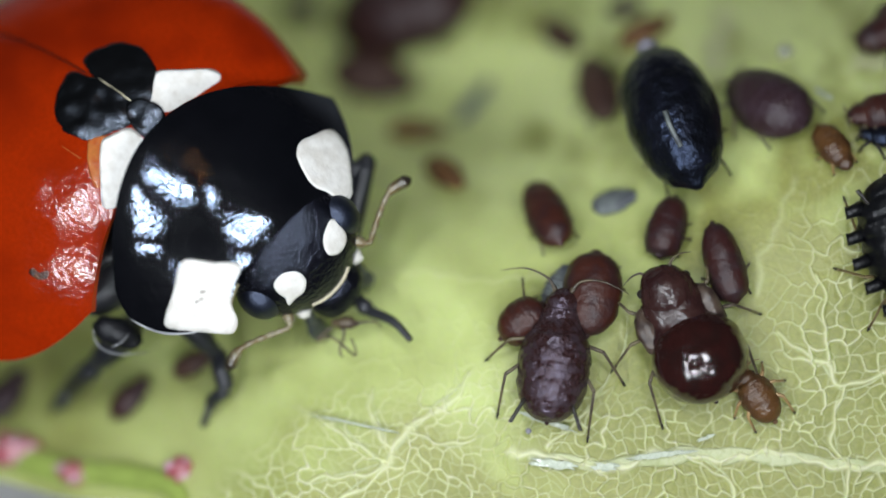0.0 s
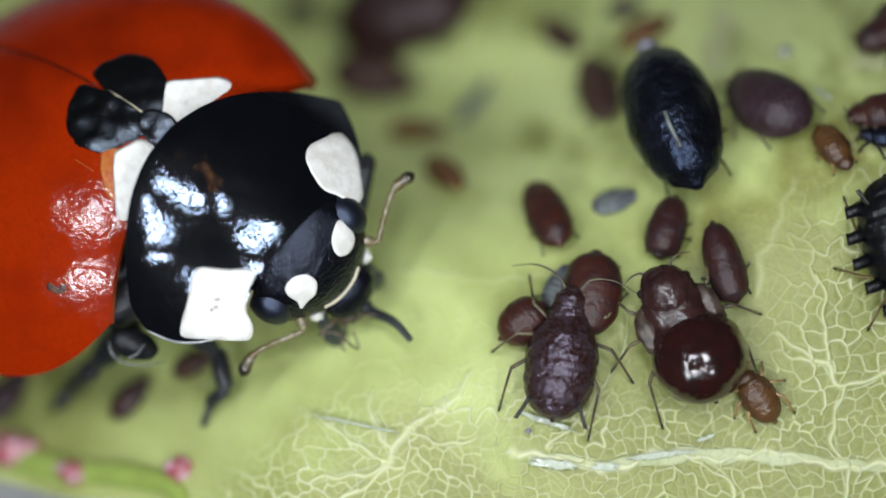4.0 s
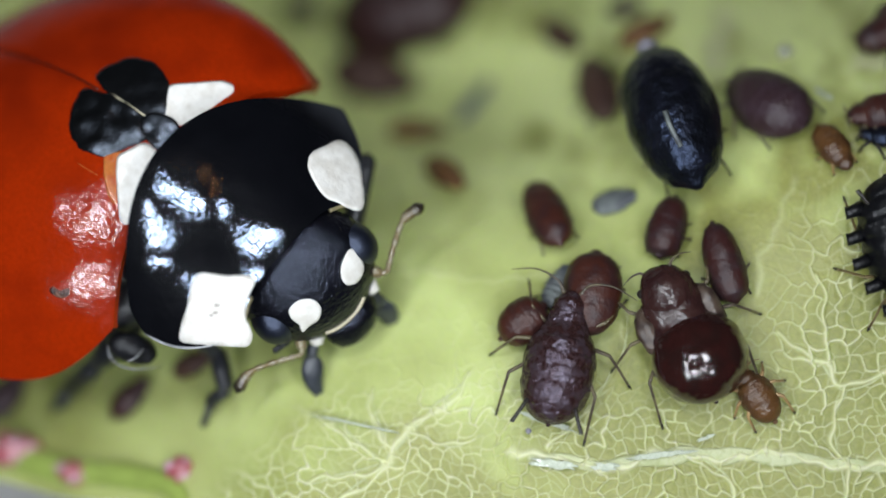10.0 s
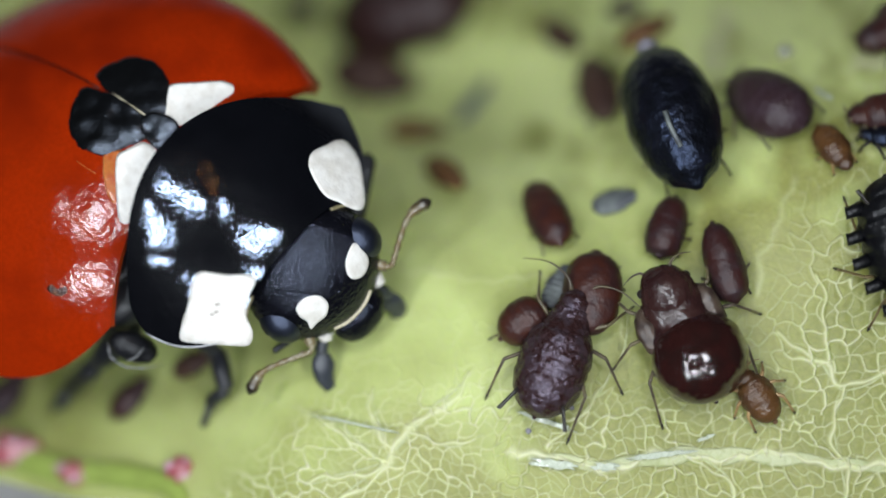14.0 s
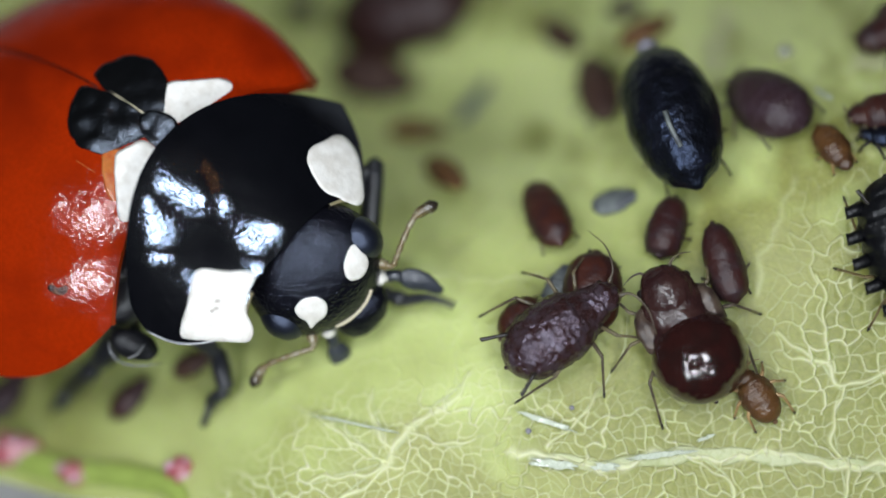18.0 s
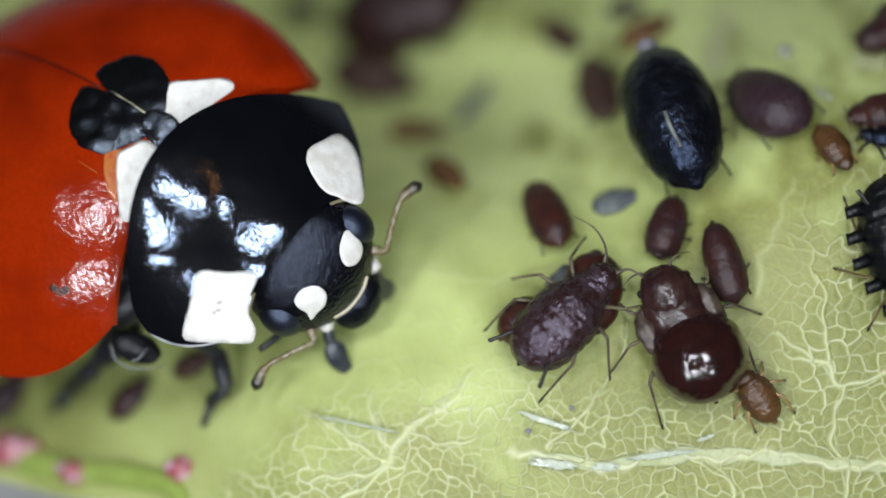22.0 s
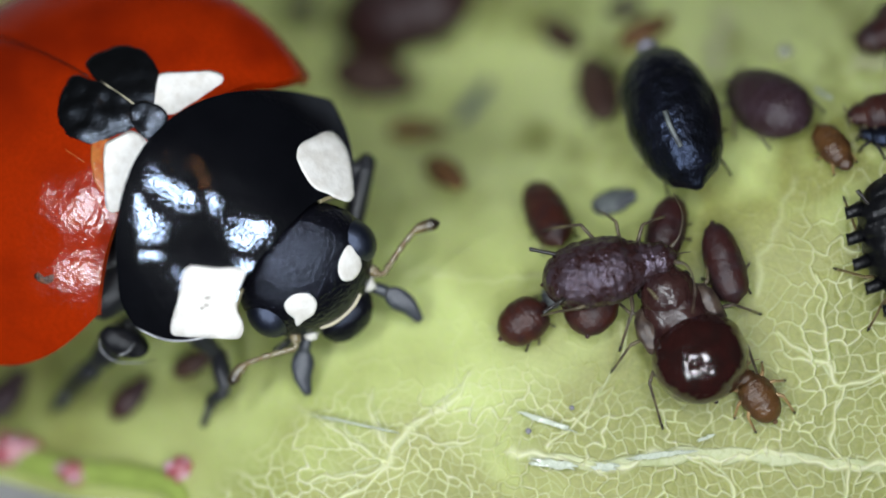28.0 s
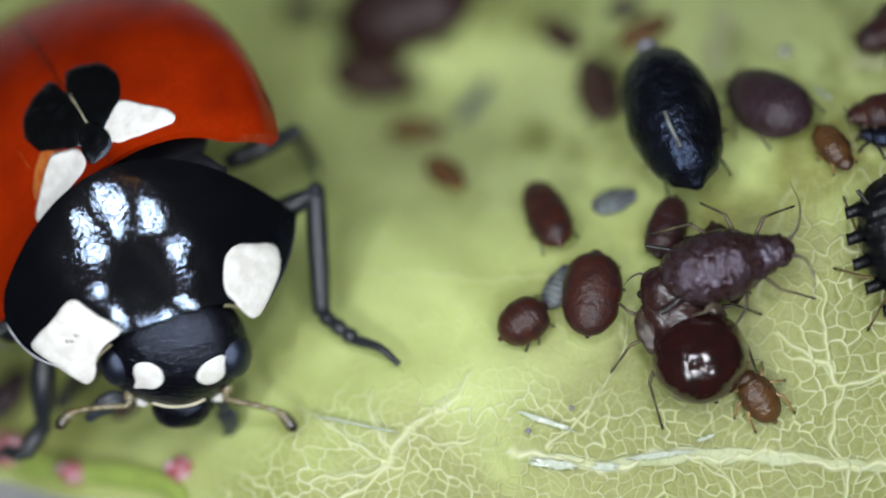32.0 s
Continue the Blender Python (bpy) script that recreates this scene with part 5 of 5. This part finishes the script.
aphid(on_leaf((-1.964, 3.271), -33.7), 0.6, 0.4, PLUM, LIMB, "plum-brown aphid on the leaf", 0.85, 0.8, 0.6, 8, 22.0, 0.03, False, 0.5, 0.0, feelers=0.0)
aphid(on_leaf((2.408, 3.044), -26.6), 0.5, 0.3, PLUM, LIMB, "plum-brown aphid on the leaf", 0.85, 0.8, 0.6, 8, 26.0, 0.03, False, 0.5, 0.0, feelers=0.0)
# under and beside the ladybird
aphid(on_leaf((-3.80, -1.905), 51.8), 0.62, 0.36, BROWN, LIMB, "dark brown aphid on the leaf below the ladybird", 0.85, 0.8, 0.6, 8, 23.0, 0.03, False, 0.5, 0.0, feelers=0.0)
aphid(on_leaf((-2.98, -1.45), 7.1), 0.60, 0.32, DUN, LIMB, "red-brown aphid on the leaf below the ladybird", 0.85, 0.8, 0.6, 8, 24.0, 0.03, False, 0.5, 0.0, feelers=0.0)
aphid(on_leaf((-5.48, -1.94), 71.6), 0.7, 0.45, PLUM, LIMB, "dark aphid on the leaf below the ladybird", 0.85, 0.8, 0.6, 8, 25.0, 0.03, False, 0.5, 0.0, feelers=0.0)

# the walking aphid
walker, walker_legs = aphid(Matrix(), 1.50, 0.83, WALKERSKIN, LIMB, "dark plum walking aphid with long legs and black horns", 0.8, 0.78, 0.86, 9, 30.0, 0.03, True, 1.0, 0.31, 0.08, False, 0.7)
# seconds, x, y, heading, height over the leaf
WALKER_ROWS = [
    (0, 1.309, -1.291, 83.497, 0),
    (2, 1.234, -1.280, 84.806, 0),
    (3.5, 1.392, -1.256, 81.416, 0),
    (6, 1.392, -1.314, 83.504, 0),
    (8, 1.476, -1.323, 86.112, 0),
    (10, 1.364, -1.313, 80.04, 0),
    (12, 1.341, -1.275, 81.416, 0),
    (13, 1.36, -1.266, 79.695, 0),
    (14, 1.329, -1.264, 70.907, 0),
    (14.5, 1.325, -1.261, 68.682, 0.04),
    (16.5, 1.356, -1.191, 45.666, 0.118),
    (17, 1.361, -1.087, 39.958, 0.118),
    (18, 1.385, -1.009, 36.266, 0.118),
    (18.5, 1.381, -1.024, 33.624, 0.118),
    (19, 1.468, -1.02, 48.962, 0.125),
    (20, 1.437, -1.027, 44.502, 0.125),
    (21, 1.403, -0.945, 45, 0.125),
    (22, 1.442, -0.884, 47.372, 0.125),
    (23, 1.377, -0.805, 41.615, 0.14),
    (24, 1.36, -0.805, 39.629, 0.155),
    (24.5, 1.402, -0.721, 36.639, 0.155),
    (25, 1.43, -0.701, 35.127, 0.17),
    (25.5, 1.439, -0.689, 33.69, 0.185),
    (27.5, 1.83, -0.47, 15.341, 0.245),
    (28, 1.945, -0.447, 10.931, 0.26),
    (28.5, 2.106, -0.425, 9.66, 0.275),
    (29, 2.38, -0.347, 9.646, 0.29),
    (29.5, 2.615, -0.308, 5.237, 0.305),
    (30, 2.822, -0.249, 1.886, 0.305),
    (30.8, 2.963, -0.314, 6.367, 0.305),
    (31.2, 3.115, -0.313, 10.437, 0.305),
    (31.6, 3.256, -0.282, 12.265, 0.305),
    (32, 3.27, -0.291, 12.317, 0.305),
]


def walker_motion():
    walk(walker, [(t, leaf_frame(x, y, h, up)) for t, x, y, h, up in WALKER_ROWS])
    random.seed(11)
    for ob, m, s, kind in walker_legs:
        phase = random.choice((0, 1))
        rows = [(0.0, m)]
        for i in range(1, 64):
            t = 0.5 * i
            busy = 1.0 if 14 < t < 20 or 23 < t < 31.8 else 0.3
            rows.append((t, m @ pose(0, 0, 0, 0, 0, busy * 11 * (1 if (i + phase) % 2 else -1) + random.uniform(-3, 3) * busy)))
        rows.append((32.0, m))
        walk(ob, rows)

# what is left of a small aphid in the ladybird's jaws: three thin legs and a scrap of skin
remains = tagged(empty("aphid_remains", mpose(-1.19, -0.93, -0.28)), "torn pale brown aphid legs held in the ladybird's jaws", "aphid legs")
for spots in ([(0, 0, 0), (0.05, -0.12, 0.02), (0.0, -0.31, 0), (0.03, -0.40, -0.02)], [(0, 0, 0), (0.20, 0.0, 0.03), (0.40, 0.02, 0.02), (0.48, -0.04, 0)], [(-0.05, -0.02, 0), (-0.26, -0.20, 0.02), (-0.08, -0.17, 0.04), (0.18, -0.38, 0.02), (0.14, -0.18, 0.03)]):
    part("leg", Geo().add(*tube(smooth_path(spots, 6), lambda t: 0.018 - 0.007 * t, 7)), HUSK, remains)
part("skin_scrap", Geo().add(*blob((0.06, 0.0, 0), (0.15, 0.07, 0.05), rough=0.5, seed=6)), HUSK, remains, "crumpled brown scrap of skin")
REMAINS_ROWS = [(0, -1.20, -0.86, 0), (1, -1.19, -0.92, 10), (2, -1.20, -0.85, -10), (3, -1.21, -0.81, -18), (3.5, -1.19, -0.80, 0), (5.5, -1.19, -0.77, 5), (6, -1.20, -0.70, 0), (7, -1.15, -0.66, 20), (8, -1.40, -0.32, 0), (31, -1.35, -0.45, 0), (31.4, -1.75, -0.85, -20), (32, -2.85, -1.15, -45)]


def remains_motion():
    walk(remains, [(t, mpose(x, y, -0.28, 0, 0, a)) for t, x, y, a in REMAINS_ROWS])


# ---- small clutter ----
FILM = material("silver_film", (0.52, 0.56, 0.44), 0.10, 0.15, 0.05, 0.9, 0.06, coat=0.6)
DROP = material("pale_drop", (0.22, 0.21, 0.24), 0.12, 0.2, 0.05, coat=0.8)


def film(spot, along, across, heading, seed):
    g = Geo().add(*patch(lambda x, y: 0.012 * noise.noise(Vector((x * 22, y * 22, seed))), (0, 0), (along, 0), (0, across), 2.6, 0.6, 0.012, seed, 10, 50))
    tagged(part("dried_film", g, FILM, None, "", leaf_frame(spot[0], spot[1], heading, 0.055)), "silvery dried film on the leaf vein", "film", "dried films")


film((1.298, -2.461, 0.174), 0.24, 0.05, -6, 1.0)
film((1.847, -2.486, 0.184), 0.14, 0.045, 0, 2.0)
film((2.460, -2.356, 0.188), 0.36, 0.03, 7, 3.0)
film((1.203, -1.986, 0.141), 0.3, 0.03, -18, 4.0)
film((-1.02, -2.030, -0.058), 0.55, 0.012, -15, 5.0)
for spot, r in (((0.975, -2.079, 0.189), 0.035), ((1.472, -1.814, 0.188), 0.03), ((4.200, 2.419, -1.639), 0.08)):
    tagged(part("droplet", Geo().add(*blob((0, 0, 0), (r, r, r * 0.6))), DROP, None, "", mpose(*spot)), "tiny clear droplet on the leaf", "droplet", "droplets")
DROP_SEAT = mpose(2.43, 2.365, -0.75)
honeydew = tagged(part("droplet", Geo().add(*blob((0, 0, 0), (0.14, 0.14, 0.13))), DROP, None, "", DROP_SEAT), "pale honeydew drop beside the black aphid", "droplet", "droplets")


def shed_skin(spot, heading, length, width, seed):
    g = Geo().add(*aphid_body(length, width, 0.5, 0.8, 0.6, 8, seed, 0.15))
    tagged(part("shed_skin", g, SKIN, None, "", leaf_frame(spot[0], spot[1], heading, width * 0.13)), "crumpled grey shed aphid skin on the leaf", "skin", "shed skins")


shed_skin((2.046, 0.538, -0.532), 10, 0.55, 0.36, 1.0)
shed_skin((1.348, -0.451, -0.141), 70, 0.6, 0.3, 2.0)
shed_skin((0.439, 1.948, -2.630), 75, 0.8, 0.3, 3.0)

film((4.518, 1.808, -0.837), 0.13, 0.022, -55, 6.0)
film((3.008, -2.156, 0.190), 0.10, 0.02, 20, 7.0)


def honeydew_motion():
    """The drop at the black aphid's tail is drawn in and let out again."""
    drawn = mpose(2.60, 2.03, -0.95)
    walk(honeydew, [(0, DROP_SEAT), (8.4, DROP_SEAT), (8.6, drawn), (9.15, drawn), (9.4, DROP_SEAT), (32, DROP_SEAT)])


def motions():
    beetle_motion()
    walker_motion()
    remains_motion()
    honeydew_motion()


motions()
